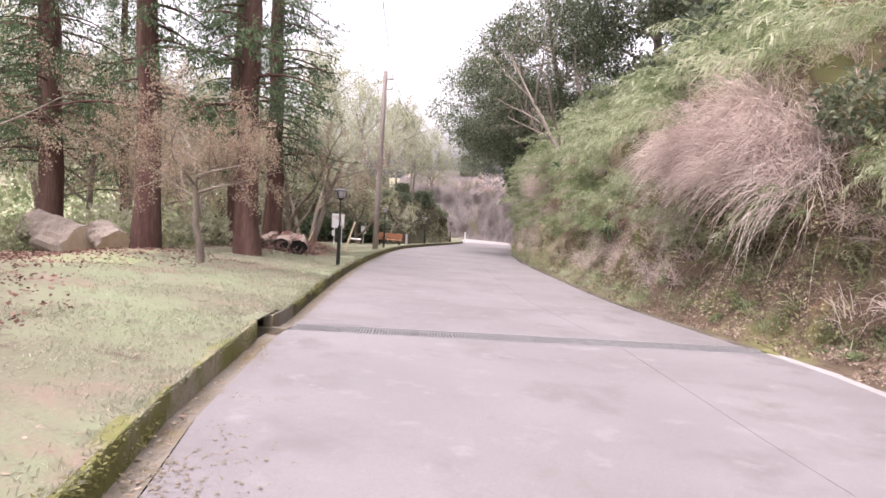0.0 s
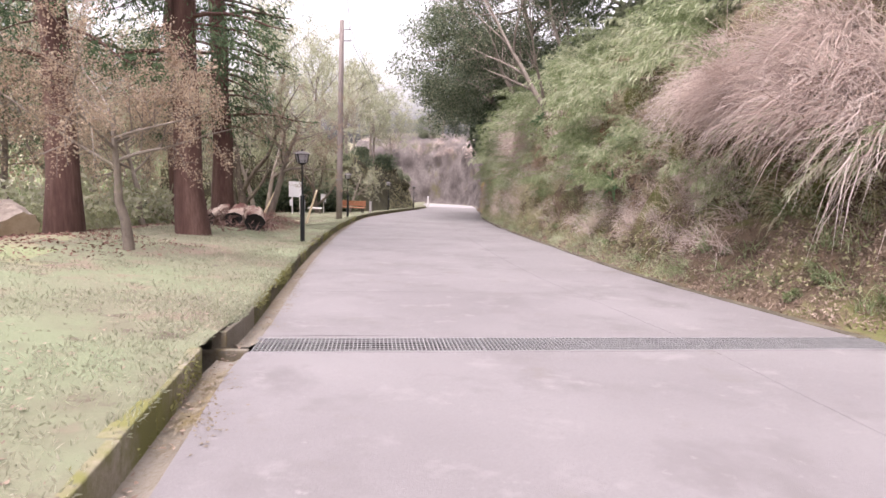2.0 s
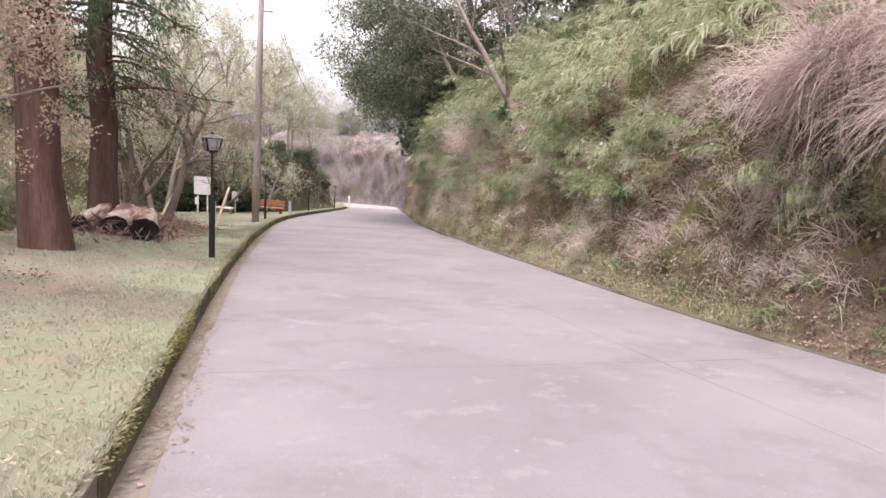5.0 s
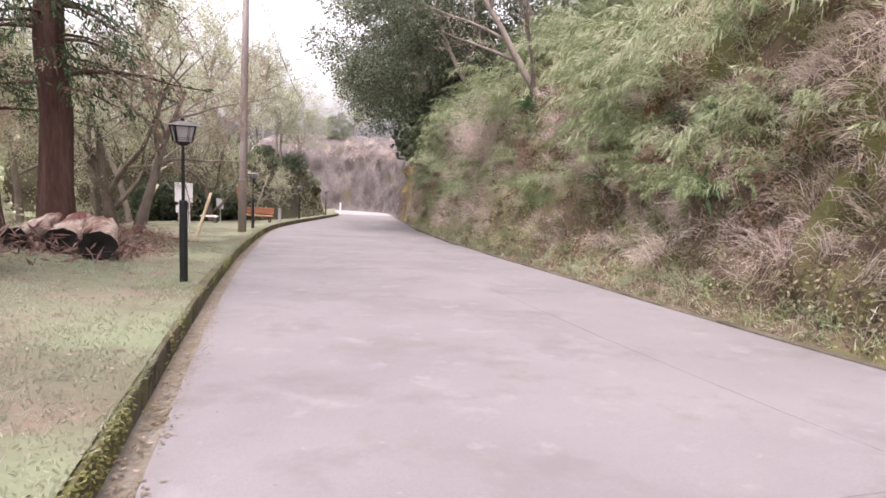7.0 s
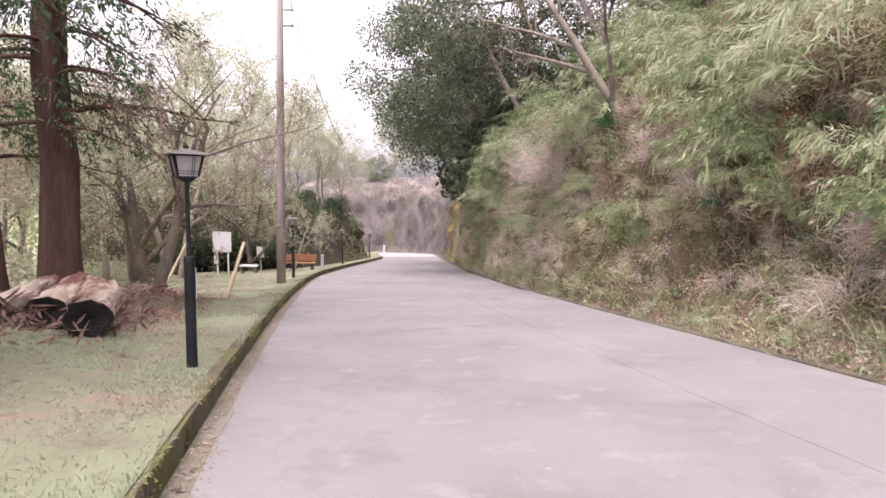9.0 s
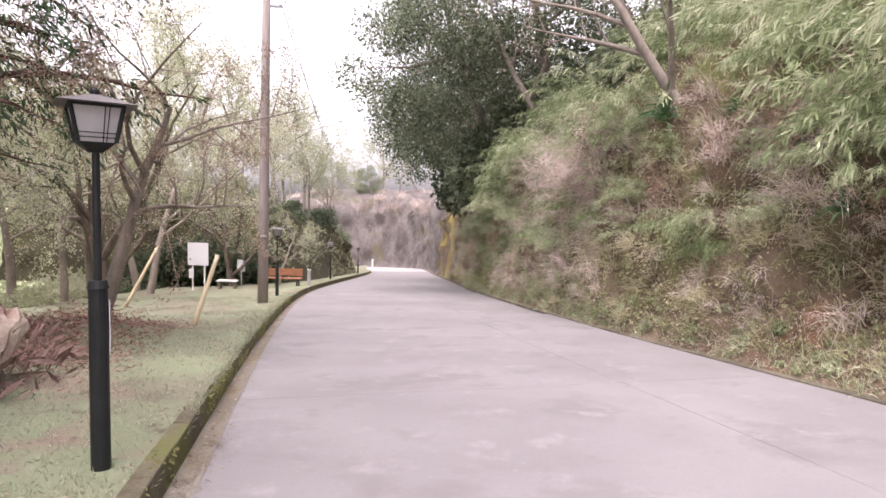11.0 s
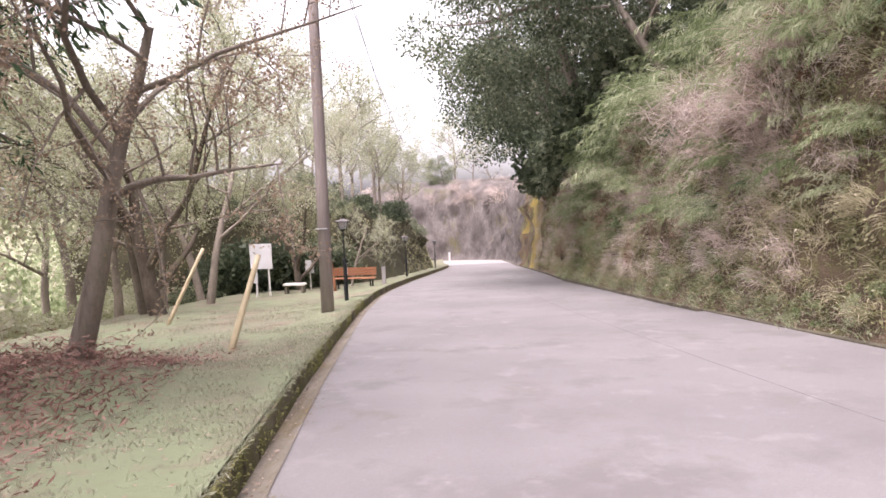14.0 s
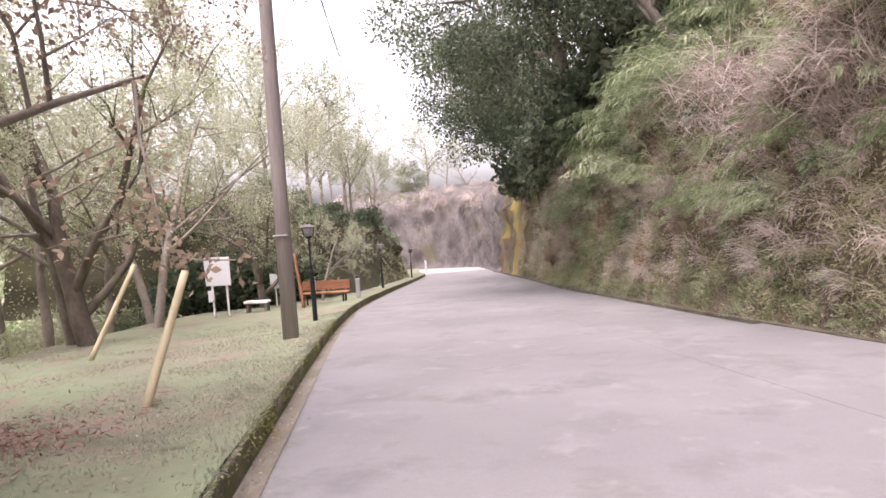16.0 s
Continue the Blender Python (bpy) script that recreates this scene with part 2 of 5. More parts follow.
def lawn_h(x, y):
    """Height of the ground on the left, over the road's own height there."""
    d = max(0.0, left_x(min(y, 80)) - x)
    e = 1 - smooth(13, 24, y)
    h = 0.18 + e * (0.085 * min(d, 3.5) - 0.10 * max(0.0, min(d, 9) - 4.6)) - (1 - e) * (0.06 * min(d, 1.2) + 0.035 * min(d, 7))
    h += 0.05 * bumps(x, y, 0.5) * min(1, d) + 0.02 * bumps(x, y, 2.0, 5) * min(1, d * 2)
    h += 0.25 * math.exp(-((x + 7.6) ** 2 + (y - 20.5) ** 2) / 6)
    h += 0.36 * math.exp(-((x + 6.9) ** 2 + (y - 24.8) ** 2) / 2.0)
    h -= 0.10 * math.exp(-((x + 4.1) ** 2 + (y - 18.8) ** 2) / 1.2)
    if d > 7.5:
        h -= min(6.0, 0.22 * (d - 7.5)) * (0.35 + 0.65 * smooth(18, 28, y))
    return h


def lawn_z(x, y):
    return base(y) + lawn_h(x, y)


def resample(pts, step):
    out = []
    p = [Vector((*q, 0)) for q in pts]
    for i in range(len(p) - 1):
        a, b, c, d = p[max(0, i - 1)], p[i], p[i + 1], p[min(len(p) - 1, i + 2)]
        k = max(1, round((c - b).length / step))
        for j in range(k):
            t = j / k
            out.append(0.5 * ((2 * b) + (c - a) * t + (2 * a - 5 * b + 4 * c - d) * t * t + (3 * b - a - 3 * c + d) * t ** 3))
    out.append(p[-1])
    return out


def mesh_of(name, verts, faces, material, smooth_faces=False, indices=None):
    me = bpy.data.meshes.new(name)
    me.from_pydata([tuple(v) for v in verts], [], faces)
    for m in material if isinstance(material, (list, tuple)) else [material]:
        me.materials.append(m)
    if indices is not None:
        me.polygons.foreach_set("material_index", indices)
    if smooth_faces:
        me.polygons.foreach_set("use_smooth", [True] * len(me.polygons))
    me.update()
    return me


def quads_mesh(name, verts, material):
    """verts: (n, 4, 3); one loose quad each."""
    verts = np.asarray(verts, dtype=np.float32)
    n = len(verts)
    me = bpy.data.meshes.new(name)
    me.vertices.add(n * 4)
    me.vertices.foreach_set("co", verts.reshape(-1))
    me.loops.add(n * 4)
    me.loops.foreach_set("vertex_index", np.arange(n * 4, dtype=np.int32))
    me.polygons.add(n)
    me.polygons.foreach_set("loop_start", np.arange(0, n * 4, 4, dtype=np.int32))
    me.materials.append(material)
    me.update(calc_edges=True)
    me.validate()
    return me


def leaves(rng, centers, length, width, along=None, jitter=1.0, droop=0.0):
    """Diamond leaves at the centers; along: their main directions."""
    c = np.asarray(centers, dtype=np.float64)
    n = len(c)
    a = rng.normal(size=(n, 3)) * jitter
    if along is not None:
        a = a + np.asarray(along)
    a[:, 2] -= droop
    a /= np.linalg.norm(a, axis=1)[:, None] + 1e-9
    r = rng.normal(size=(n, 3))
    b = np.cross(a, r)
    b /= np.linalg.norm(b, axis=1)[:, None] + 1e-9
    nn = np.cross(a, b)
    ln = (length * rng.uniform(0.6, 1.3, n))[:, None]
    wd = (width * rng.uniform(0.7, 1.3, n))[:, None]
    return np.stack([c, c + a * ln * 0.5 + b * wd + nn * wd * 0.35, c + a * ln, c + a * ln * 0.5 - b * wd + nn * wd * 0.35], axis=1)


def flat(q, s_=0.25):
    """Lays leaves down."""
    q[:, :, 2] = q[:, :1, 2] + (q[:, :, 2] - q[:, :1, 2]) * s_
    return q


def part(name, source, material, parent, label=""):
    """Links a bmesh or a mesh as one mesh object under a thing or a part."""
    if isinstance(source, bmesh.types.BMesh):
        me = bpy.data.meshes.new(name)
        source.to_mesh(me)
        source.free()
        me.materials.append(material)
    else:
        me = source
    ob = new(name, me)
    ob.parent = parent
    if label:
        ob["label"] = label
    return ob


def thing(name, x, y, z, label, category, group="", turn=0.0):
    ob = new(name)
    ob.empty_display_size = 0.2
    ob.matrix_world = pose(x, y, z, 0, 0, turn)
    return tagged(ob, label, category, group)


def box(bm, x0, y0, z0, x1, y1, z1, bevel=0.0, m=None):
    r = bmesh.ops.create_cube(bm, size=1)
    vs = r["verts"]
    mm = Matrix.LocRotScale(((x0 + x1) / 2, (y0 + y1) / 2, (z0 + z1) / 2), None, (x1 - x0, y1 - y0, z1 - z0))
    bmesh.ops.transform(bm, matrix=(m @ mm) if m else mm, verts=vs)
    if bevel:
        es = {e for v in vs for e in v.link_edges}
        bmesh.ops.bevel(bm, geom=list(es), offset=bevel, segments=2, affect="EDGES", profile=0.5)
    return bm


def boxed(x0, y0, z0, x1, y1, z1, bevel=0.0, m=None):
    return box(bmesh.new(), x0, y0, z0, x1, y1, z1, bevel, m)


def tube(verts, faces, points, radii, sides=6, caps=True):
    """Adds a tapered tube along the points to the lists."""
    start = len(verts)
    k = len(points)
    for i, p in enumerate(points):
        d = (points[min(i + 1, k - 1)] - points[max(i - 1, 0)])
        d = d.normalized() if d.length > 1e-6 else Vector((0, 0, 1))
        u = d.cross(Vector((0.31, 0.95, 0.1)))
        if u.length < 1e-3:
            u = d.cross(Vector((1, 0, 0)))
        u.normalize()
        v = d.cross(u)
        for j in range(sides):
            a = 2 * math.pi * j / sides
            verts.append(p + (u * math.cos(a) + v * math.sin(a)) * radii[i])
    for i in range(k - 1):
        for j in range(sides):
            a, b = start + i * sides + j, start + i * sides + (j + 1) % sides
            faces.append((a, b, b + sides, a + sides))
    if caps:
        faces.append(tuple(range(start + sides - 1, start - 1, -1)))
        faces.append(tuple(range(start + (k - 1) * sides, start + k * sides)))


def sweep(name, line, side, profile, rough, materials, pick, z_of, label=""):
    """A slope swept along a line: profile(p) gives (offset, height) pairs; side: +1 to the right of the way."""
    rows = []
    for i, p in enumerate(line):
        d = line[min(i + 1, len(line) - 1)] - line[max(i - 1, 0)]
        d.normalize()
        nrm = Vector((d.y, -d.x, 0)) * side
        rows.append((p, nrm, profile(p)))
    verts, faces, idx = [], [], []
    cols = len(rows[0][2])
    for p, nrm, prof in rows:
        for j, (o, h) in enumerate(prof):
            q = p + nrm * o
            z = z_of(p) + h
            w = min(1.0, o) * rough
            dx = w * (1.7 if p.y > 66 else 1.0) * (bumps(0, q.y, 0.9, z * 0.9) + 0.55 * bumps(0, q.y + z * 0.4, 2.3, z * 2.1))
            q = q + nrm * dx
            verts.append((q.x, q.y, z + w * 0.5 * bumps(q.x, q.y, 0.7, 9)))
    for i in range(len(rows) - 1):
        for j in range(cols - 1):
            a = i * cols + j
            f = (a, a + 1, a + cols + 1, a + cols)
            faces.append(f if side > 0 else f[::-1])
            idx.append(pick(rows[i][0], j))
    me = mesh_of(name, verts, faces, materials, True, idx)
    ob = tagged(new(name, me), label, "", "", "structure")
    return ob, rows


def dense(profile, n=26):
    """Resamples a profile by length."""
    o = np.array(profile, dtype=float)
    s = np.concatenate([[0], np.cumsum(np.hypot(*np.diff(o, axis=0).T))])
    t = s[-1] * np.linspace(0, 1, n) ** 1.6
    return [(float(np.interp(k, s, o[:, 0])), float(np.interp(k, s, o[:, 1]))) for k in t]


EARTH = dense([(0.13, 0.03), (0.35, 0.10), (0.75, 0.40), (1.05, 1.0), (1.3, 2.0), (1.45, 3.0), (1.6, 4.0), (2.2, 5.1), (3.6, 6.5), (6.5, 8.2), (12, 9.6), (30, 11), (90, 9)], 48)
STEEP = dense([(0.13, 0.03), (0.30, 0.15), (0.5, 0.8), (0.62, 2.0), (0.72, 3.2), (0.9, 4.4), (1.5, 5.6), (2.9, 6.9), (6, 8.5), (12, 9.7), (30, 11), (90, 9)], 48)
FACE = dense([(0.13, 0.03), (0.32, 0.2), (0.5, 1.4), (0.8, 3.2), (1.2, 5.4), (1.8, 7.4), (3.2, 8.8), (6, 9.4), (12, 10), (30, 10.5), (90, 9)], 48)


def bank_profile(p):
    g, f = smooth(20, 29, p.y), smooth(40, 62, p.y)
    ledge = 0.7 * (1 - smooth(7.5, 10.5, p.y))
    out = []
    for a, m, b in zip(EARTH, STEEP, FACE):
        o = (1 - f) * ((1 - g) * a[0] + g * m[0]) + f * b[0]
        h = (1 - f) * ((1 - g) * a[1] + g * m[1]) + f * b[1]
        o += 0.5 * math.exp(-((p.y - 11.2) / 2.8) ** 2 - ((h - 1.6) / 0.65) ** 2)
        out.append((o + ledge * min(1.0, max(0.0, o - 0.2) / 0.25), h))
    return out


def bank_pick(p, j):
    if j > 36:
        return 0
    if p.y > 71 or (p.x < 2 and p.y > 60):
        return 1
    if p.y > 58 and bumps(0, p.y, 0.4, j * 0.1) > -0.25 + (p.y - 70) * 0.03 - (58 + 3 - p.y) * 0.2 and j < 17 + 6 * bumps(p.y, 0, 0.8):
        return 2
    return 0


# ---- ground, road, kerbs ----
gx = [-1500, -600, -250, -120, -70, -45, -30, -20, 20, 45, 80, 140, 300, 600, 1500]
gy = [-1500, -600, -200, -90, -50, -20, 0, 20, 40, 60, 80, 100, 130, 200, 400, 800, 1500]
gv = [(x, y, base(y) - 3.5 - (2.5 if x < -15 else 0)) for y in gy for x in gx]
gf = [(j * len(gx) + i, j * len(gx) + i + 1, (j + 1) * len(gx) + i + 1, (j + 1) * len(gx) + i) for j in range(len(gy) - 1) for i in range(len(gx) - 1)]
tagged(new("ground", mesh_of("ground", gv, gf, WOODS_G, True)), "brown woodland ground with leaf mould", "ground", "", "structure")

bank, bank_rows = sweep("bank", resample(RIGHT, 0.3), 1, bank_profile, 0.62, [SOIL, ROCK, YELLOW], bank_pick, lambda p: base(p.y), "steep overgrown earth bank turning into grey rock")

lv, lf, li = [], [], []
ly = [y for y in np.concatenate([np.arange(-12, 46, 0.35), np.arange(46, 100, 1.2)])]
ld = [0.035, 0.13, 0.22, 0.4, 0.6, 0.85, 1.1, 1.4, 1.7, 2.0, 2.4, 2.8, 3.2, 3.6, 4, 4.5, 5, 5.5, 6, 6.5, 7, 7.5, 8, 9, 10, 11.5, 13, 15, 18, 22, 28, 36, 50, 75]
for y in ly:
    for d in ld:
        x = left_x(min(y, 80)) - d
        lv.append((x, y, lawn_z(x, y) + (0.014 if d < 0.15 else 0.006)))
k = len(ld)
for i in range(len(ly) - 1):
    for j in range(k - 1):
        a = i * k + j
        lf.append((a, a + k, a + k + 1, a + 1))
        y, d = ly[i], ld[j]
        edge = 5.4 + 1.2 * bumps(y, d, 0.5) if y < 26 else 8.0 + bumps(y, d, 0.5)
        if y < 14:
            edge = 3.6 + 1.2 * bumps(y, d, 0.5)
        li.append(1 if d > edge else 0)
tagged(new("lawn", mesh_of("lawn", lv, lf, [GRASS_G, WOODS_G], True, li)), "thin pale green lawn with fallen leaves", "lawn", "", "structure")

road = tagged(new("road"), "pinkish grey concrete road running downhill between kerbs", "road", "", "structure")
EL, ER = resample(LEFT, 0.5), resample(RIGHT, 0.5)


def across(y, f, dz=0.0):
    """A point of the road at the fraction f from its left to its right edge."""
    a, b = left_x(y) + 0.19, right_x(y)
    x = a + (b - a) * f
    return Vector((x, y + 0.105 * (x + 2.4) * (1 if y < 30 else 0), base(y) + dz))


def slab(y0, y1, f0, f1, gap=0.0028):
    verts, faces = [], []
    ny, nx = max(2, round((y1 - y0) / 0.6)), 7
    for i in range(ny + 1):
        for j in range(nx + 1):
            y = y0 + gap + (y1 - y0 - 2 * gap) * i / ny
            p = across(y, f0 + (f1 - f0) * j / nx)
            p.x += (gap if j == 0 and f0 > 0 else 0) - (gap if j == nx and f1 < 1 else 0)
            verts.append(Vector((p.x, p.y, p.z + 0.006 * bumps(p.x, p.y, 0.7))))
    top = len(verts)
    for i in range(ny):
        for j in range(nx):
            a = i * (nx + 1) + j
            faces.append((a, a + 1, a + nx + 2, a + nx + 1))
    rim = [j for j in range(nx + 1)] + [i * (nx + 1) + nx for i in range(1, ny + 1)] + [ny * (nx + 1) + j for j in range(nx - 1, -1, -1)] + [i * (nx + 1) for i in range(ny - 1, 0, -1)]
    for r in rim:
        verts.append(verts[r] - Vector((0, 0, 0.15)))
    for q in range(len(rim)):
        a, b = rim[q], rim[(q + 1) % len(rim)]
        faces.append((b, a, top + q, top + (q + 1) % len(rim)))
    part("concrete_slab", mesh_of("concrete_slab", verts, faces, CONCRETE), CONCRETE, road)


GRATE_Y = 8.17
cuts = [-11.5, -2, GRATE_Y - 0.06, None, GRATE_Y + 0.60, 11.55, 21.2, 31, 41, 51, 61, 71, 80]
for a, b in zip(cuts, cuts[1:]):
    if a is None or b is None:
        continue
    slab(a, b, 0, 0.67)
    slab(a, b, 0.67, 1)
# the bend at the foot of the cliff and the bed under the slabs
bv, bf = [], []
for i in range(41):
    t = i / 40
    a, b = EL[min(len(EL) - 1, int(t * (len(EL) - 1)))], ER[min(len(ER) - 1, int(t * (len(ER) - 1)))]
    bv += [(a.x, a.y, base(a.y) - 0.10), (b.x, b.y, base(b.y) - 0.10)]
    if i:
        q = 2 * i
        bf.append((q - 2, q - 1, q + 1, q))
part("road_bed", mesh_of("road_bed", bv, bf, DARK), DARK, road)
bend = [(left_x(80) + 0.19, 79.9), (right_x(80), 80.0), (4.3, 84), (4.2, 87.5), (2.4, 90.6), (-1, 93), (-5, 95), (-14, 97), (-14, 89), (-6, 86), (-3.4, 83.5), (-2.2, 81.5)]
part("concrete_slab", mesh_of("concrete_slab", [(x, y, base(y) + 0.004) for x, y in bend], [tuple(range(len(bend)))], CLEAN_C), CLEAN_C, road)


def kerb_run(name, label, y0, y1, length, w, h, edge, inset, material, rise):
    run = tagged(new(name), label, "kerb", "", "structure")
    me = None
    y = y0
    while y < y1:
        d = length
        a, b = Vector((edge(y), y, base(y))), Vector((edge(y + d), y + d, base(y + d)))
        bm = boxed(-inset - w, 0.004, -0.3, -inset, length - 0.004, h, 0.012) if me is None else None
        if bm is not None:
            me = bpy.data.meshes.new("kerb_block")
            bm.to_mesh(me)
            bm.free()
            me.materials.append(material)
        o = new("kerb_block", me)
        o.parent = run
        way = b - a
        o.matrix_world = pose(a.x, a.y, a.z + rise + random.uniform(-0.006, 0.006), math.degrees(math.atan2(way.z, math.hypot(way.x, way.y))), random.uniform(-0.8, 0.8), math.degrees(math.atan2(-way.x, way.y)))
        y += d * way.y / way.length
    return run


kerb_run("kerb_left_near", "mossy concrete kerb along the lawn", -9, 7.45, 0.6, 0.13, 0.2, left_x, 0.0, KERB_C, 0)
kerb_run("kerb_left_new", "pale new concrete kerb beside the drain", 8.22, 9.3, 0.6, 0.13, 0.172, left_x, 0.0, GUTTER_C, 0)
kerb_run("kerb_left_far", "mossy concrete kerb along the lawn", 9.42, 79, 0.6, 0.13, 0.18, left_x, 0.0, KERB_M, 0)
kerb_run("kerb_right", "low weathered kerb at the foot of the bank", 9.3, 86, 1.2, 0.14, 0.07, lambda y: right_x(y) + 0.14, 0.0, KERB_D, 0)
kerb_run("kerb_right_near", "pale new concrete edging beside the road", -9, 7.9, 1.2, 0.16, 0.07, lambda y: right_x(y) + 0.16, 0.0, CLEAN_C, 0)
gut_v, gut_f = [], []
gy2 = list(np.arange(-10, 80, 0.5))
for y in gy2:
    x = left_x(y)
    z = base(y)
    gut_v += [(x - 0.02, y, z - 0.03), (x + 0.06, y, z - 0.045), (x + 0.13, y, z - 0.04), (x + 0.195, y, z - 0.004)]
for i in range(len(gy2) - 1):
    if GRATE_Y - 0.6 < gy2[i] < GRATE_Y - 0.1:
        continue
    for j in range(3):
        a = 4 * i + j
        gut_f.append((a, a + 1, a + 5, a + 4))
tagged(new("gutter", mesh_of("gutter", gut_v, gut_f, GUTTER_C, True)), "shallow stained concrete gutter strip beside the kerb", "gutter", "", "structure")

# ---- mound on the left before the bend ----
MOUND = [(-22, 50), (-14, 49.2), (-8.5, 49.6), (-6.2, 51.5), (-5.4, 56), (-4.6, 63), (-3.6, 71), (-3.4, 77), (-5, 82), (-9, 85), (-18, 88)]
MOUND_P = dense([(0, 0.0), (0.3, 0.5), (0.7, 1.6), (1.1, 2.9), (1.7, 3.9), (3, 4.6), (6, 5.2), (10, 5.4)], 20)
mound, mound_rows = sweep("mound", resample(MOUND, 0.7), -1, lambda p: MOUND_P, 0.5, [MOUND_G], lambda p, j: 0, lambda p: base(p.y) + 0.02, "overgrown earth mound beside the bend, coloured dark for deep shade")


def surface(ob, cols):
    co = np.empty(len(ob.data.vertices) * 3)
    ob.data.vertices.foreach_get("co", co)
    return co.reshape(-1, cols, 3)


BANK, HILL = surface(bank, 48), surface(mound, 20)


def sample(grid, rng, n, keep):
    """n points on a swept slope with their outward normals; keep(x, y, z, h) picks."""
    pts, nrm = [], []
    while len(pts) < n:
        m = 4000
        i = rng.integers(0, grid.shape[0] - 1, m)
        j = rng.integers(0, grid.shape[1] - 1, m)
        u, v = rng.uniform(size=(m, 1)), rng.uniform(size=(m, 1))
        a, b, c, d = grid[i, j], grid[i + 1, j], grid[i, j + 1], grid[i + 1, j + 1]
        p = a * (1 - u) * (1 - v) + b * u * (1 - v) + c * (1 - u) * v + d * u * v
        q = np.cross(b - a, c - a)
        size = np.linalg.norm(q, axis=1)
        q /= size[:, None] + 1e-9
        h = p[:, 2] - np.interp(p[:, 1], BASE_Y, BASE_Z)
        ok = (rng.uniform(size=m) < np.minimum(1, size / 0.35)) & keep(p[:, 0], p[:, 1], p[:, 2], h)
        pts += list(p[ok])
        nrm += list(q[ok])
    pts, nrm = np.array(pts[:n]), np.array(nrm[:n])
    return pts, (-nrm if grid is BANK else nrm)


# ---- the grate across the road ----
ANG = math.atan(0.105)


def at_grate(u, v, dz=0.0):
    """Pose at u metres along the grate from its left end and v metres down the road."""
    x = left_x(GRATE_Y) + 0.19 + u * math.cos(ANG) - v * math.sin(ANG)
    y = GRATE_Y + 0.105 * (left_x(GRATE_Y) + 0.19 + 2.4) + u * math.sin(ANG) + v * math.cos(ANG)
    return pose(x, y, base(GRATE_Y + v) + dz, -4.9, 0, math.degrees(ANG))


grate_len = 6.45
drain = thing("drain_grate", 0, 0, 0, "galvanised steel grate panels over a drain across the road", "drain grate")
drain.matrix_world = at_grate(0, 0)
for y0, y1, name in ((-0.055, 0.0, "drain_edge"), (0.50, 0.595, "drain_edge")):
    part(name, boxed(0.0, y0, -0.72, grate_len, y1, 0.002, 0.008), CONCRETE, drain, "chipped concrete edge")
# added thin dark linings and a near black floor: painted shade below the bars
for y0 in (0.0005, 0.4885):
    part("drain_shade_lining", boxed(0, y0, -0.7, grate_len, y0 + 0.011, -0.036), DARK_END_SHADE, drain)
part("drain_floor", boxed(0, -0.05, -0.75, grate_len, 0.59, -0.70), DARK_END_SHADE, drain)
me_short = bpy.data.meshes.new("short_bar")
bm = boxed(-0.003, 0.0, -0.022, 0.003, 0.495, 0.0)
bm.to_mesh(me_short)
bm.free()
me_short.materials.append(STEEL)
me_long = bpy.data.meshes.new("long_bar")
bm = boxed(0, -0.003, -0.009, 1.06, 0.003, -0.001)
bm.to_mesh(me_long)
bm.free()
me_long.materials.append(STEEL)
for q in range(6):
    u0 = 0.03 + q * 1.066
    panel = part("grate_panel", boxed(u0, 0.004, -0.034, u0 + 1.06, 0.014, 0.003), STEEL, drain, "steel grate panel")
    for k_ in range(28):
        o = new("short_bar", me_short)
        o.parent = panel
        o.matrix_basis = Matrix.Translation((u0 + 0.005 + k_ * 0.0389, 0.002, 0.003))
    for k_ in range(1, 7):
        o = new("long_bar", me_long)
        o.parent = panel
        o.matrix_basis = Matrix.Translation((u0 + 0.005, 0.004 + k_ * 0.081, 0.003))
pit = tagged(new("drain_pit"), "open concrete drain pit beside the kerb", "drain pit", "", "structure")
px_, py_, pz_ = left_x(7.8), 7.85, base(7.85)
for nm, b_ in (("pit_wall", (-0.60, -0.42, -0.55, -0.52, 0.36, 0.17)), ("pit_wall", (-0.52, 0.30, -0.55, 0.20, 0.37, 0.02)), ("pit_wall", (-0.52, -0.42, -0.55, -0.02, -0.35, 0.15)), ("pit_floor", (-0.52, -0.36, -0.58, 0.2, 0.30, -0.5))):
    o = part(nm, boxed(*b_, 0.01), GUTTER_C if nm == "pit_wall" else DARK, pit)
    o.matrix_basis = pose(px_, py_, pz_, -4.9, 0, 3)
outlet = thing("drain_block", 4.12, 9.05, base(9.05), "weathered brown concrete block at the drain's end", "concrete block", turn=12)
part("block", boxed(0, -0.55, -0.1, 0.13, 0.0, 0.1, 0.015), KERB_C, outlet)
part("cap", boxed(0.132, -0.45, -0.1, 0.5, 0.0, 0.06, 0.015), GUTTER_C, outlet)

# ---- lamps ----


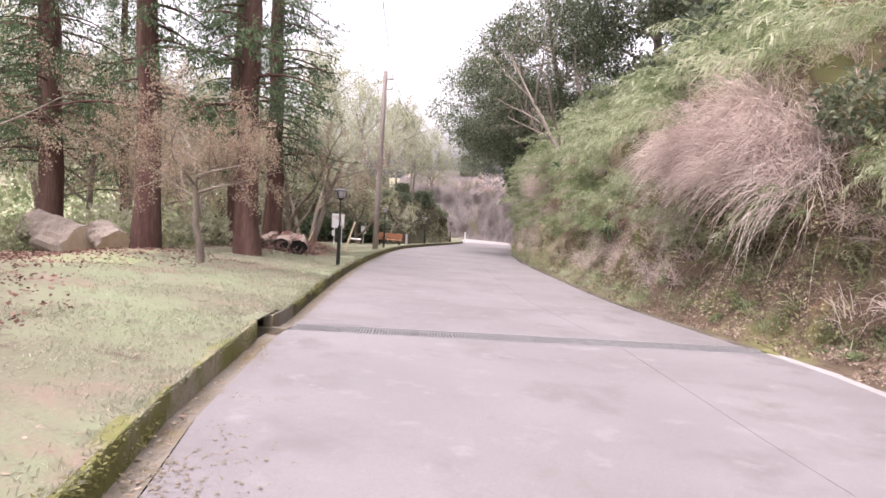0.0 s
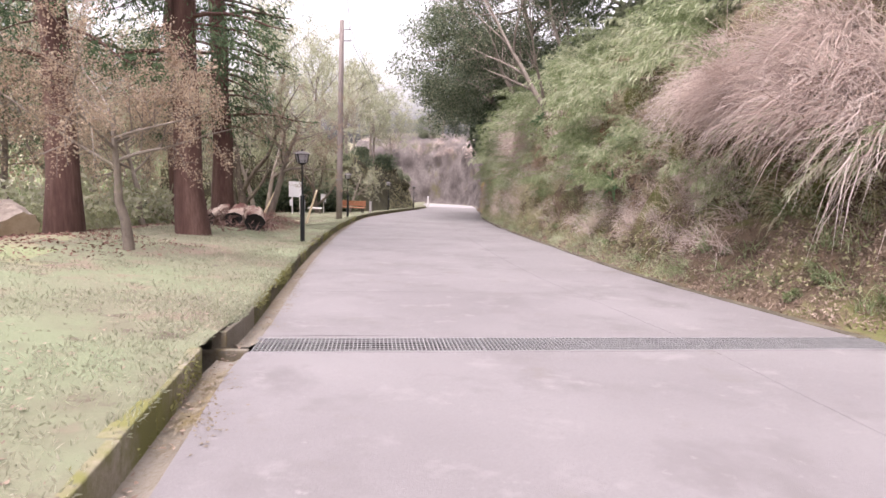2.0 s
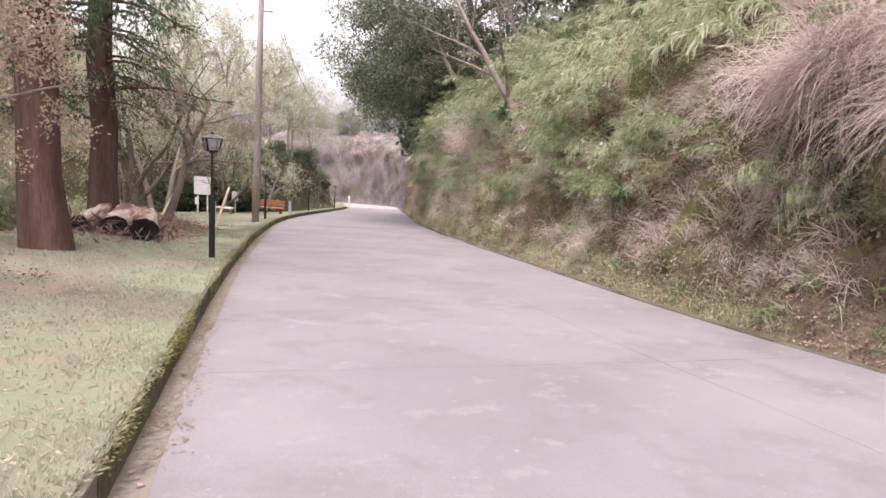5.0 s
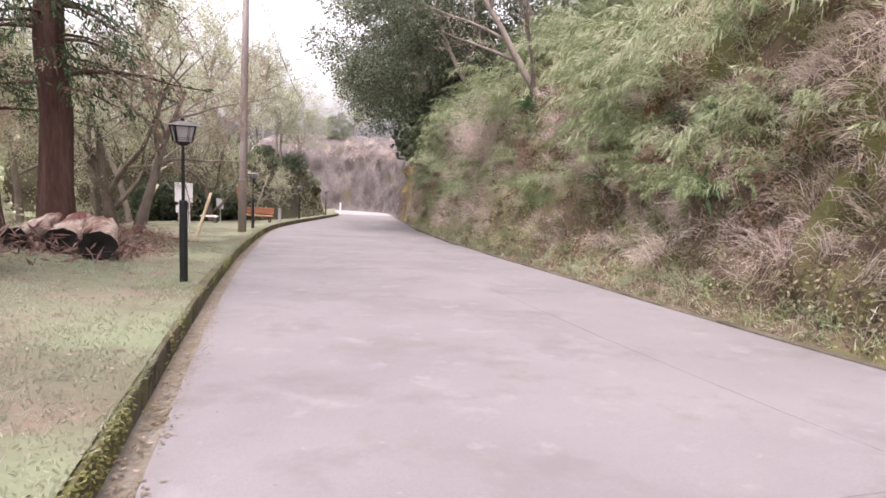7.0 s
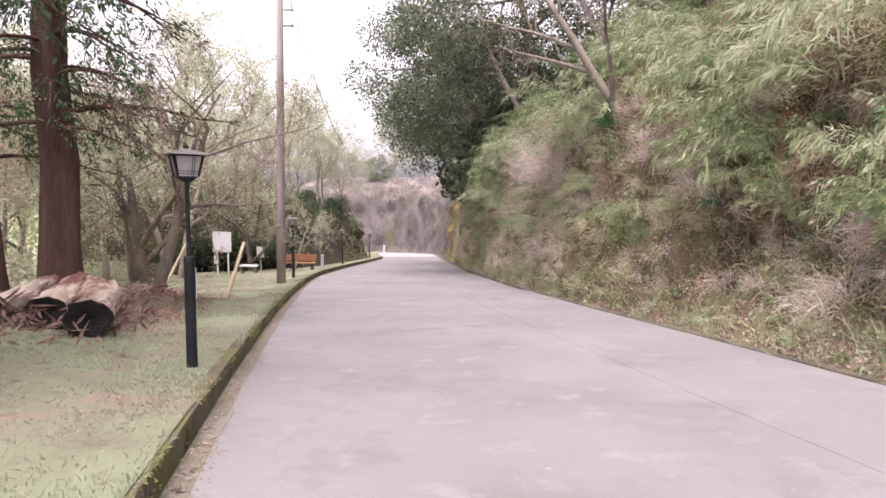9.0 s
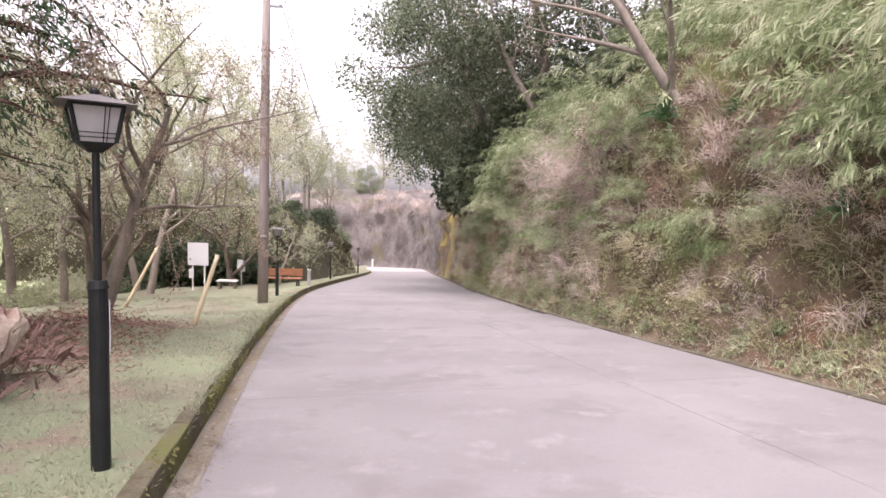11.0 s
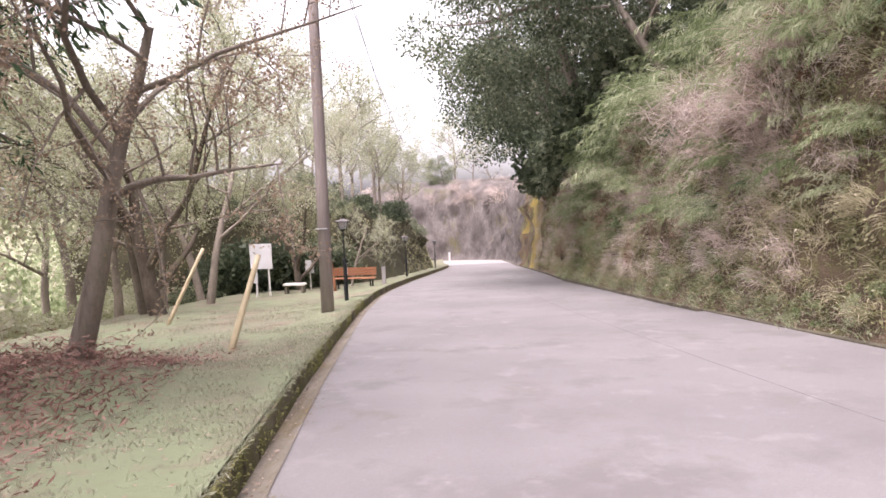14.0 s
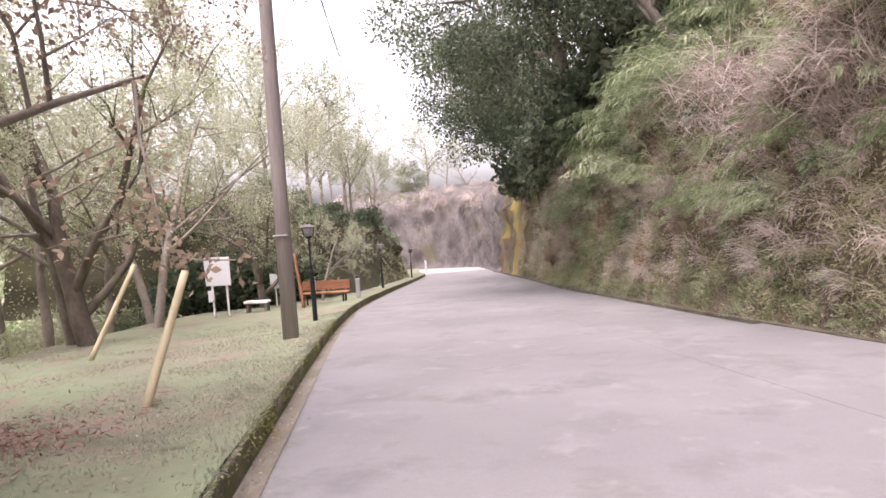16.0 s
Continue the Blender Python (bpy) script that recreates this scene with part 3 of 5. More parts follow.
def street_lamp(x, y, turn, first=None):
    z = lawn_z(x, y) - 0.06
    if first:
        return copy_thing(first, pose(x, y, z, 0, 0, turn))
    ob = thing("street_lamp", x, y, z, "black park lamp with a roofed frosted glass lantern", "street lamp", "lamps along the kerb", turn)
    bm = bmesh.new()
    bmesh.ops.create_cone(bm, cap_ends=True, segments=16, radius1=0.058, radius2=0.055, depth=1.25, matrix=Matrix.Translation((0, 0, 0.60)))
    bmesh.ops.create_cone(bm, cap_ends=True, segments=16, radius1=0.064, radius2=0.05, depth=0.05, matrix=Matrix.Translation((0, 0, 1.24)))
    part("sleeve", bm, BLACK_P, ob)
    part("label_plate", boxed(0.0565, -0.03, 0.80, 0.0605, 0.03, 1.14, 0.001), WHITE_B, ob, "narrow white label plate")
    bm = bmesh.new()
    bmesh.ops.create_cone(bm, cap_ends=True, segments=12, radius1=0.024, radius2=0.022, depth=0.86, matrix=Matrix.Translation((0, 0, 1.65)))
    part("pole", bm, BLACK_P, ob)
    z0, z1, w0, w1 = 2.10, 2.32, 0.10, 0.14
    bm = bmesh.new()
    bmesh.ops.create_cone(bm, cap_ends=True, segments=4, radius1=0.05, radius2=w0 * 1.414, depth=0.06, matrix=Matrix.Translation((0, 0, z0 - 0.03)) @ pose(0, 0, 0, 0, 0, 45))
    part("lantern_base", bm, BLACK_P, ob)
    lant = part("lantern_frame", boxed(-w1 - 0.01, -w1 - 0.01, z1 - 0.015, w1 + 0.01, w1 + 0.01, z1 + 0.005, 0.004), BLACK_P, ob)
    for sx, sy in ((1, 1), (1, -1), (-1, 1), (-1, -1)):
        v_, f_ = [], []
        tube(v_, f_, [Vector((sx * w0, sy * w0, z0)), Vector((sx * w1, sy * w1, z1))], [0.013, 0.013], 6)
        part("corner_bar", mesh_of("corner_bar", v_, f_, BLACK_P), BLACK_P, lant)
    for a in range(4):
        m_ = pose(0, 0, 0, 0, 0, 90 * a)
        vs = [m_ @ Vector(p) for p in ((-w0 + 0.008, -w0 + 0.006, z0), (w0 - 0.008, -w0 + 0.006, z0), (w1 - 0.008, -w1 + 0.006, z1 - 0.01), (-w1 + 0.008, -w1 + 0.006, z1 - 0.01))]
        inn = [v - (m_ @ Vector((0, -0.005, 0))) for v in vs]
        fs = [(0, 1, 2, 3), (7, 6, 5, 4), (0, 4, 5, 1), (1, 5, 6, 2), (2, 6, 7, 3), (3, 7, 4, 0)]
        part("glass_pane", mesh_of("glass_pane", vs + inn, fs, FROST), FROST, lant, "frosted white glass pane")
        v_, f_ = [], []
        for fx in (0.30, 0.48):
            tube(v_, f_, [m_ @ Vector((w0 * fx, -w0 - 0.002, z0)), m_ @ Vector((w1 * fx, -w1 - 0.002, z1))], [0.003, 0.003], 4)
        for fz in (0.12, 0.24):
            w_ = w0 + (w1 - w0) * fz
            tube(v_, f_, [m_ @ Vector((-w_, -w_ - 0.002, z0 + 0.22 * fz)), m_ @ Vector((w_, -w_ - 0.002, z0 + 0.22 * fz))], [0.003, 0.003], 4)
        part("muntin", mesh_of("muntin", v_, f_, BLACK_P), BLACK_P, lant)
    bm = bmesh.new()
    bmesh.ops.create_cone(bm, cap_ends=True, segments=4, radius1=0.30, radius2=0.025, depth=0.065, matrix=Matrix.Translation((0, 0, z1 + 0.035)) @ pose(0, 0, 0, 0, 0, 45))
    part("roof", bm, ROOF_P, ob, "weathered grey metal roof")
    bm = bmesh.new()
    bmesh.ops.create_uvsphere(bm, u_segments=10, v_segments=8, radius=0.028, matrix=Matrix.Translation((0, 0, z1 + 0.085)))
    part("finial", bm, BLACK_P, ob)
    return ob


lamp = street_lamp(-4.02, 18.72, 28)
for x, y, a in ((-5.37, 35.95, 10), (-4.6, 53.5, 30), (-3.1, 68.5, 20)):
    street_lamp(x, y, a, lamp)

# ---- utility pole and cables ----
pole = thing("utility_pole", -5.29, 32.55, lawn_z(-5.29, 32.55), "weathered grey wooden utility pole on the lawn", "utility pole")
PTOP = Vector((0.05, 0.25, 9.2))
v_, f_ = [], []
tube(v_, f_, [Vector((0, 0, -0.3)), PTOP * 0.33, PTOP * 0.66, PTOP], [0.15, 0.135, 0.12, 0.105], 14)
part("shaft", mesh_of("shaft", v_, f_, POLE_W, True), POLE_W, pole)
for z in (8.3, 8.8):
    p = PTOP * (z / 9.2)
    part("bracket", boxed(p.x, p.y - 0.03, z - 0.03, p.x + 0.42, p.y + 0.03, z + 0.03, 0.006), STEEL, pole)
    bm = bmesh.new()
    bmesh.ops.create_cone(bm, cap_ends=True, segments=10, radius1=0.05, radius2=0.03, depth=0.16, matrix=Matrix.Translation((p.x + 0.38, p.y, z + 0.1)))
    part("insulator", bm, WHITE_B, pole, "pale ceramic insulator")
part("pole_band", boxed(-0.15, -0.14, 1.9, 0.12, 0.14, 1.93, 0.01), STEEL, pole)
origin = Vector(pole.matrix_world.translation)


def cable(a, b, sag, r=0.012):
    v_, f_ = [], []
    tube(v_, f_, [a.lerp(b, t / 14) - Vector((0, 0, sag * 4 * (t / 14) * (1 - t / 14))) for t in range(15)], [r] * 15, 5)
    tagged(new("overhead_cable", mesh_of("overhead_cable", v_, f_, CABLE)), "thin black overhead cable hung from the wooden pole", "cable", "overhead cables")


top_at = origin + PTOP * 0.95 + Vector((0.38, 0, 0.18))
low_at = origin + PTOP * 0.9 + Vector((0.38, 0, 0.18))
cable(top_at, Vector((0.4, -9, 7.6)), 0.3)
cable(top_at, Vector((-5.6, 74, 4.6)), 0.9)
cable(low_at, Vector((-4.8, 74, 3.6)), 0.9)

# ---- stakes, notice boards, benches ----


def pole_between(name, a, b, r, material, label, category, group=""):
    ob = thing(name, a[0], a[1], a[2], label, category, group)
    v_, f_ = [], []
    d = Vector(b) - Vector(a)
    ks = 7
    tube(v_, f_, [d * (i / ks) - (d.normalized() * 0.12 if i == 0 else Vector()) for i in range(ks + 1)], [r * (1.0 - 0.15 * i / ks) for i in range(ks + 1)], 10)
    part("shaft", mesh_of("shaft", v_, f_, material, True), material, ob)
    bm = bmesh.new()
    bmesh.ops.create_cone(bm, cap_ends=True, segments=10, radius1=r * 0.88, radius2=r * 0.86, depth=0.012, matrix=Matrix.Translation(d) @ d.to_track_quat("Z", "Y").to_matrix().to_4x4())
    part("cut_end", bm, CUT_W, ob, "pale sawn end")
    return ob


for (ax, ay), b_ in (((-9.17, 33.02), (-8.45, 33.65, -1.25)), ((-5.84, 27.63), (-5.52, 28.25, -1.02))):
    pole_between("wooden_stake", (ax, ay, lawn_z(ax, ay)), b_, 0.05, STAKE, "leaning yellowish peeled wooden stake in the lawn", "stake", "stakes on the lawn")
pole_between("wooden_post", (-6.95, 43.3, lawn_z(-6.95, 43.3)), (-7.2, 43.6, lawn_z(-6.95, 43.3) + 1.95), 0.06, BENCH_W, "orange brown wooden post standing by the bench", "post")

board = thing("notice_board", -9.75, 42.9, lawn_z(-9.75, 42.9), "blank white notice board on two white posts", "notice board", turn=-14)
part("panel", boxed(-0.48, -0.02, 1.12, 0.48, 0.02, 2.12, 0.008), WHITE_B, board)
for x in (-0.28, 0.28):
    part("post", boxed(x - 0.03, 0.022, -0.2, x + 0.03, 0.08, 2.0, 0.006), WHITE_P, board)
part("paper_holder", boxed(-0.42, -0.03, 0.55, -0.2, 0.015, 0.95, 0.005), WHITE_B, board)
small = thing("small_sign", -8.64, 46.6, lawn_z(-8.64, 46.6), "small pale sign plate on a post", "sign", turn=-8)
part("panel", boxed(-0.2, -0.015, 0.75, 0.2, 0.015, 1.35, 0.006), WHITE_B, small)
part("post", boxed(-0.025, 0.017, -0.2, 0.025, 0.06, 1.3, 0.005), WHITE_P, small)
low = thing("low_bench", -8.6, 43.4, lawn_z(-8.6, 43.4), "low pale plank bench on short legs", "bench", turn=-10)
part("seat", boxed(-0.45, -0.17, 0.34, 0.45, 0.17, 0.42, 0.015), WHITE_P, low)
for x in (-0.35, 0.35):
    part("leg", boxed(x - 0.05, -0.13, -0.1, x + 0.05, 0.13, 0.34, 0.01), GUTTER_C, low)

bench = thing("park_bench", -6.35, 44.5, lawn_z(-6.35, 44.5), "orange brown slatted wooden park bench by the kerb", "bench", turn=-6)
for i in range(4):
    part("seat_slat", boxed(-0.92, -0.24 + i * 0.115, 0.40, 0.92, -0.145 + i * 0.115, 0.435, 0.006), BENCH_W, bench)
for i in range(3):
    part("back_slat", boxed(-0.92, 0.235 + 0.02 * i, 0.50 + i * 0.115, 0.92, 0.265 + 0.02 * i, 0.605 + i * 0.115, 0.006), BENCH_W, bench)
for x in (-0.75, 0.75):
    bm = boxed(x - 0.03, -0.24, -0.1, x + 0.03, -0.17, 0.40, 0.008)
    box(bm, x - 0.03, 0.20, -0.1, x + 0.03, 0.27, 0.40, 0.008)
    box(bm, x - 0.028, -0.235, 0.34, x + 0.028, 0.265, 0.40, 0.008)
    part("leg_frame", bm, BLACK_P, bench)
    part("back_post", boxed(x - 0.03, 0.27, 0.3, x + 0.03, 0.32, 0.84, 0.008), BENCH_W, bench)
marker = thing("concrete_marker", -5.12, 44.9, lawn_z(-5.12, 44.9), "short pale concrete marker post by the kerb", "marker post")
part("shaft", boxed(-0.08, -0.08, -0.2, 0.08, 0.08, 0.72, 0.02), CLEAN_C, marker)
part("cap", boxed(-0.095, -0.095, 0.722, 0.095, 0.095, 0.77, 0.015), CLEAN_C, marker)
white = thing("white_post", -1.75, 79.5, base(79.5), "white guide post at the bend of the road", "guide post")
part("shaft", boxed(-0.09, -0.09, -0.1, 0.09, 0.09, 1.15, 0.03), WHITE_P, white)
part("cap", boxed(-0.1, -0.1, 1.152, 0.1, 0.1, 1.3, 0.03), WHITE_B, white)

# ---- felled logs ----


def log(name, x, y, z, length, r, turn, tilt, bark, end, label, group, hollow=0.0):
    ob = thing(name, x, y, z, label, "log", group)
    ob.matrix_world = pose(x, y, z, tilt, 0, turn)
    rg = np.random.default_rng(int(abs(x * 100)))
    verts, faces = [], []
    n_, k_ = 22, 9
    for i in range(k_):
        for j in range(n_):
            a = 2 * math.pi * j / n_
            rr = r * (1 + 0.06 * math.sin(3 * a + x) + 0.06 * rg.normal()) * (1.04 if i == 0 else 1)
            verts.append((rr * math.cos(a), length * i / (k_ - 1), rr * math.sin(a)))
    for i in range(k_ - 1):
        for j in range(n_):
            a, b = i * n_ + j, i * n_ + (j + 1) % n_
            faces.append((a, a + n_, b + n_, b))
    faces.append(tuple(range((k_ - 1) * n_ + n_ - 1, (k_ - 1) * n_ - 1, -1)))
    part("bark", mesh_of("bark", verts, faces, bark), bark, ob)
    ev, ef = [], []
    rings = [(1.0, 0.0), (0.9, -0.004), (0.5, 0.002 + hollow * 0.3), (0.0, 0.004 + hollow)]
    for q, (s_, dy) in enumerate(rings):
        for j in range(n_):
            v = verts[j]
            ev.append((v[0] * s_ * 0.985, dy, v[2] * s_ * 0.985))
    for q in range(3):
        for j in range(n_):
            a, b = q * n_ + j, q * n_ + (j + 1) % n_
            ef.append((a, b, b + n_, a + n_))
    part("cut_end", mesh_of("cut_end", ev, ef, end), end, ob, "sawn log end")
    return ob


for x, y, r, turn, ln in ((-5.6, 19.9, 0.26, 18, 1.5), (-6.35, 20.4, 0.24, 10, 1.7), (-7.1, 20.5, 0.20, 2, 1.6)):
    log("felled_log", x, y, lawn_z(x, y) + r * 0.85, ln, r, turn, 3, PEELED, DARK_END_SHADE, "felled log with peeling bark and a near black end", "log pile", 0.12)
log("big_log", -8.95, 14.2, lawn_z(-8.95, 14.2) + 0.12, 2.6, 0.46, 58, 4, BARK_G, CUT_W, "thick felled log with furrowed grey bark and pale sawn end", "felled trunks")
log("big_log", -8.15, 14.1, lawn_z(-8.15, 14.1) + 0.12, 0.8, 0.33, 55, 16, BARK_G, CUT_W, "short thick log section with a pale sawn end", "felled trunks")
n = 420
rl = np.random.default_rng(5)
rag = np.stack([rl.normal(-6.3, 0.8, n), rl.normal(20.6, 0.8, n), np.zeros(n)], axis=1)
rag = rag[np.array([left_x(p[1]) - p[0] > 1.5 for p in rag])]
rag[:, 2] = [lawn_z(p[0], p[1]) + abs(rl.normal()) * 0.18 for p in rag]
tagged(new("torn_bark", quads_mesh("torn_bark", leaves(rl, rag, 0.3, 0.022, np.array([0.2, 0.6, 0.1]), 0.5), BARK_RAG)), "torn strips of reddish bark heaped over the logs", "bark strips", "", "stuff")

# ---- plants ----


def bush_mesh(name, rng, n, radius, length, width, material, flat=0.8, droop=0.2, shell=0.55):
    d = rng.normal(size=(n, 3))
    d /= np.linalg.norm(d, axis=1)[:, None]
    lobes = rng.normal(size=(7, 3))
    lobes /= np.linalg.norm(lobes, axis=1)[:, None]
    bulge = 0.65 + 0.45 * np.max(d @ lobes.T, axis=1) ** 3
    r = radius * bulge * (shell + (1 - shell) * rng.uniform(size=n)) * rng.uniform(0.85, 1.08, n)
    c = d * r[:, None]
    c[:, 2] = c[:, 2] * flat + radius * flat * 0.75
    keep = c[:, 2] > 0
    return quads_mesh(name, leaves(rng, c[keep], length, width, d[keep] * 0.7, 0.8, droop), material)


def arcs(rng, roots, dirs, length, width, gravity=0.5, segs=4, wander=0.08):
    """Blades that rise from their roots and bend over: (n * segs, 4, 3) quads."""
    p = np.asarray(roots, dtype=np.float64)
    d = np.asarray(dirs, dtype=np.float64)
    n = len(p)
    d = d / (np.linalg.norm(d, axis=1)[:, None] + 1e-9)
    ln = (np.asarray(length) * rng.uniform(0.55, 1.25, n))[:, None] / segs
    w0 = (width * rng.uniform(0.7, 1.35, n))[:, None]
    side = np.cross(d, rng.normal(size=(n, 3)))
    side /= np.linalg.norm(side, axis=1)[:, None] + 1e-9
    out = []
    for k in range(segs):
        q = p + d * ln
        a, b = w0 * (1 - 0.9 * (k / segs) ** 1.5), w0 * (1 - 0.9 * ((k + 1) / segs) ** 1.5)
        out.append(np.stack([p - side * a, p + side * a, q + side * b, q - side * b], axis=1))
        p = q
        d = d + rng.normal(size=(n, 3)) * wander
        d[:, 2] -= gravity
        d /= np.linalg.norm(d, axis=1)[:, None]
    return np.concatenate(out)


def straw_mesh(name, rng, n, length, lean, material, width=0.006, spread_r=0.25, fan=0.4, gravity=0.55):
    """A tuft of blades that arch out of one root."""
    roots = rng.normal(size=(n, 3)) * np.array([spread_r * 0.6, spread_r, spread_r * 0.4])
    dirs = rng.normal(size=(n, 3)) * fan + np.array([lean[0], lean[1], 0.75])
    return quads_mesh(name, arcs(rng, roots, dirs, np.full(n, length), width, gravity), material)


def bamboo_mesh(name, rng, stems, height, n_leaf, material, lean):
    """Stems that arch over, with narrow leaves combed along them and drooping at the tips."""
    cs, al, qs = [], [], []
    for _ in range(stems):
        p = np.array([rng.normal() * 0.25, rng.normal() * 0.35, 0.0])
        d = np.array([rng.normal() * 0.35 + lean[0], rng.normal() * 0.4 + lean[1], 1.0])
        d /= np.linalg.norm(d)
        hh = height * rng.uniform(0.55, 1.2)
        for k in range(6):
            q = p + d * hh / 6
            sd = np.cross(d, [0.3, 0.9, 0.1])
            sd = sd / np.linalg.norm(sd)
            qs.append([p - sd * 0.005, p + sd * 0.005, q + sd * 0.005, q - sd * 0.005])
            m = n_leaf if k > 1 else n_leaf // 3
            t = rng.uniform(size=(m, 1))
            cs.append(p + (q - p) * t + rng.normal(size=(m, 3)) * 0.025)
            sides = np.where(rng.uniform(size=(m, 1)) < 0.5, -1, 1) * sd * rng.uniform(0.3, 1.0, (m, 1))
            al.append(d * 0.8 + sides + rng.normal(size=(m, 3)) * 0.25 + np.array([0, 0, -0.25 - 0.12 * k]))
            p = q
            d = d + np.array([lean[0] * 0.3 + rng.normal() * 0.12, lean[1] * 0.3 + rng.normal() * 0.12, -0.30])
            d /= np.linalg.norm(d)
    lv_ = leaves(rng, np.concatenate(cs), 0.165, 0.0105, np.concatenate(al), 0.14, 0.1)
    return quads_mesh(name, np.concatenate([lv_, np.array(qs)]), material)


def hanging_grass(name, rng, clumps, blades, length, width, material, keep, label, category, gravity=0.5, fan=0.35):
    """Clumps of blades that arch out of the bank and hang down, in one mesh."""
    p, q = sample(BANK, rng, clumps, keep)
    size = rng.uniform(0.55, 1.35, clumps)
    aim = q * 0.8 + np.array([0, 0, 0.35]) + rng.normal(size=(clumps, 3)) * 0.28
    p, aim, size = (np.repeat(a, blades, axis=0) for a in (p, aim, size))
    n = len(p)
    roots = p + rng.normal(size=(n, 3)) * 0.07 * size[:, None]
    tagged(new(name, quads_mesh(name, arcs(rng, roots, aim + rng.normal(size=(n, 3)) * fan, length * size, width, gravity, 3), material)), label, category, "", "stuff")


def scatter_plants(name, meshes, pts, scale, label, category, group, rng, sink=0.05, turn=None):
    for i, p in enumerate(pts):
        ob = new(name, meshes[i % len(meshes)])
        s_ = scale * rng.uniform(0.7, 1.3)
        a = rng.uniform(0, 360) if turn is None else turn + rng.normal() * 25
        ob.matrix_world = Matrix.LocRotScale((p[0], p[1], p[2] - sink), Euler((rng.normal() * 0.12, rng.normal() * 0.12, radians(a))), (s_, s_, s_ * rng.uniform(0.85, 1.15)))
        tagged(ob, label, category, group)


def joined_plants(name, meshes, pts, scale, material, label, category, rng, sink=0.0, turn=None):
    """Many small tufts in one mesh."""
    out = []
    data = []
    for me in meshes:
        co = np.empty(len(me.vertices) * 3)
        me.vertices.foreach_get("co", co)
        data.append(co.reshape(-1, 4, 3))
    for i, p in enumerate(pts):
        a = rng.uniform(0, 6.28) if turn is None else turn + rng.normal() * 0.4
        m = np.array(Euler((rng.normal() * 0.12, rng.normal() * 0.12, a)).to_matrix()) * scale * rng.uniform(0.7, 1.3)
        out.append(data[i % len(data)] @ m.T + np.array([p[0], p[1], p[2] - sink]))
    tagged(new(name, quads_mesh(name, np.concatenate(out), material)), label, category, "", "stuff")


rng = np.random.default_rng(7)
# creepers, dead leaves and straw lying on the bank
p1, n1 = sample(BANK, rng, 54000, lambda x, y, z, h: (y > 2) & (y < 66) & (h > 0.25 + 3.5 * (y > 55)) & (h < 7.0) & ((y > 9) | (h > 1.7)) & (np.sin(y * 1.3 + h * 0.9) + np.sin(y * 0.41 - h * 1.7) > -0.75))
tagged(new("bank_creepers", quads_mesh("bank_creepers", leaves(rng, p1 + n1 * rng.uniform(0, 0.16, (len(p1), 1)), 0.075, 0.017, n1 * 0.7, 0.7, 0.8), LEAF_MOSSY)), "matted olive and brown creepers hanging on the bank", "creepers", "", "stuff")
p1, n1 = sample(BANK, rng, 36000, lambda x, y, z, h: (y > 0) & (y < 40) & (h > 0.05) & (h < 0.7 + 0.8 * np.sin(y * 0.7) ** 2))
tagged(new("bank_leaf_litter", quads_mesh("bank_leaf_litter", leaves(rng, p1 + n1 * rng.uniform(0, 0.05, (len(p1), 1)), 0.055, 0.013, None, 1.0, 0.2), LITTER)), "brown dead leaves and twigs lying at the foot of the bank", "dead leaves", "", "stuff")
p1, n1 = sample(BANK, rng, 20000, lambda x, y, z, h: (y > 2) & (y < 19) & (h > 0.08) & (h < 1.9))
tagged(new("bank_twigs", quads_mesh("bank_twigs", leaves(rng, p1 + n1 * rng.uniform(0, 0.07, (len(p1), 1)), 0.15, 0.005, n1 * 0.3, 0.9, 0.5), LITTER)), "dry twigs and grass stems matted at the foot of the bank", "twigs", "", "stuff")
hanging_grass("bank_sedge", rng, 1250, 30, 0.42, 0.0055, SEDGE, lambda x, y, z, h: (y > 3) & (y < 54) & (h > 0.2 + 1.0 * (y < 16)) & (h < 5.5), "olive sedge clumps hanging over one another on the bank", "sedge")
hanging_grass("bank_hanging_straw", rng, 680, 34, 0.55, 0.0045, STRAW, lambda x, y, z, h: (y > 2) & (y < 60) & (h > 0.5) & (h < 4.8) & (np.sin(y * 0.9) + np.sin(y * 0.37 + h) > -0.2), "dry straw hanging down over the bank", "straw", 0.6, 0.3)
hanging_grass("bank_green_grass", rng, 420, 34, 0.34, 0.0065, LEAF_BAMBOO, lambda x, y, z, h: (y > 3) & (y < 56) & (h > 0.15) & (h < 4.5) & (np.sin(y * 0.63 + 1) + np.sin(y * 0.23 - h) > 0.1), "fresh green grass clumps on the bank", "grass", 0.4, 0.4)
hanging_grass("bank_moss_tufts", rng, 1700, 20, 0.20, 0.007, LEAF_MOSSY, lambda x, y, z, h: (y > 19) & (y < 58) & (h > 0.25) & (h < 3.8), "short olive moss and grass tufts on the steep bank", "moss tufts", 0.35, 0.5)
hanging_grass("foot_grass", rng, 520, 22, 0.15, 0.0055, LEAF_BAMBOO, lambda x, y, z, h: (y > 13) & (y < 48) & (h > 0.04) & (h < 0.42), "fresh green grass at the foot of the bank", "grass", 0.25, 0.5)
p1, n1 = sample(HILL, rng, 12000, lambda x, y, z, h: (h > 2.6 + np.sin(y * 1.7) * 0.5) | ((x > -5.2) & (y > 58)) | (x < -8.2))
tagged(new("mound_creepers", quads_mesh("mound_creepers", leaves(rng, p1 + n1 * rng.uniform(0, 0.2, (len(p1), 1)), 0.13, 0.03, n1 * 0.6, 0.8, 0.6), LEAF_MOSSY)), "dark green creepers covering the mound", "creepers", "", "stuff")

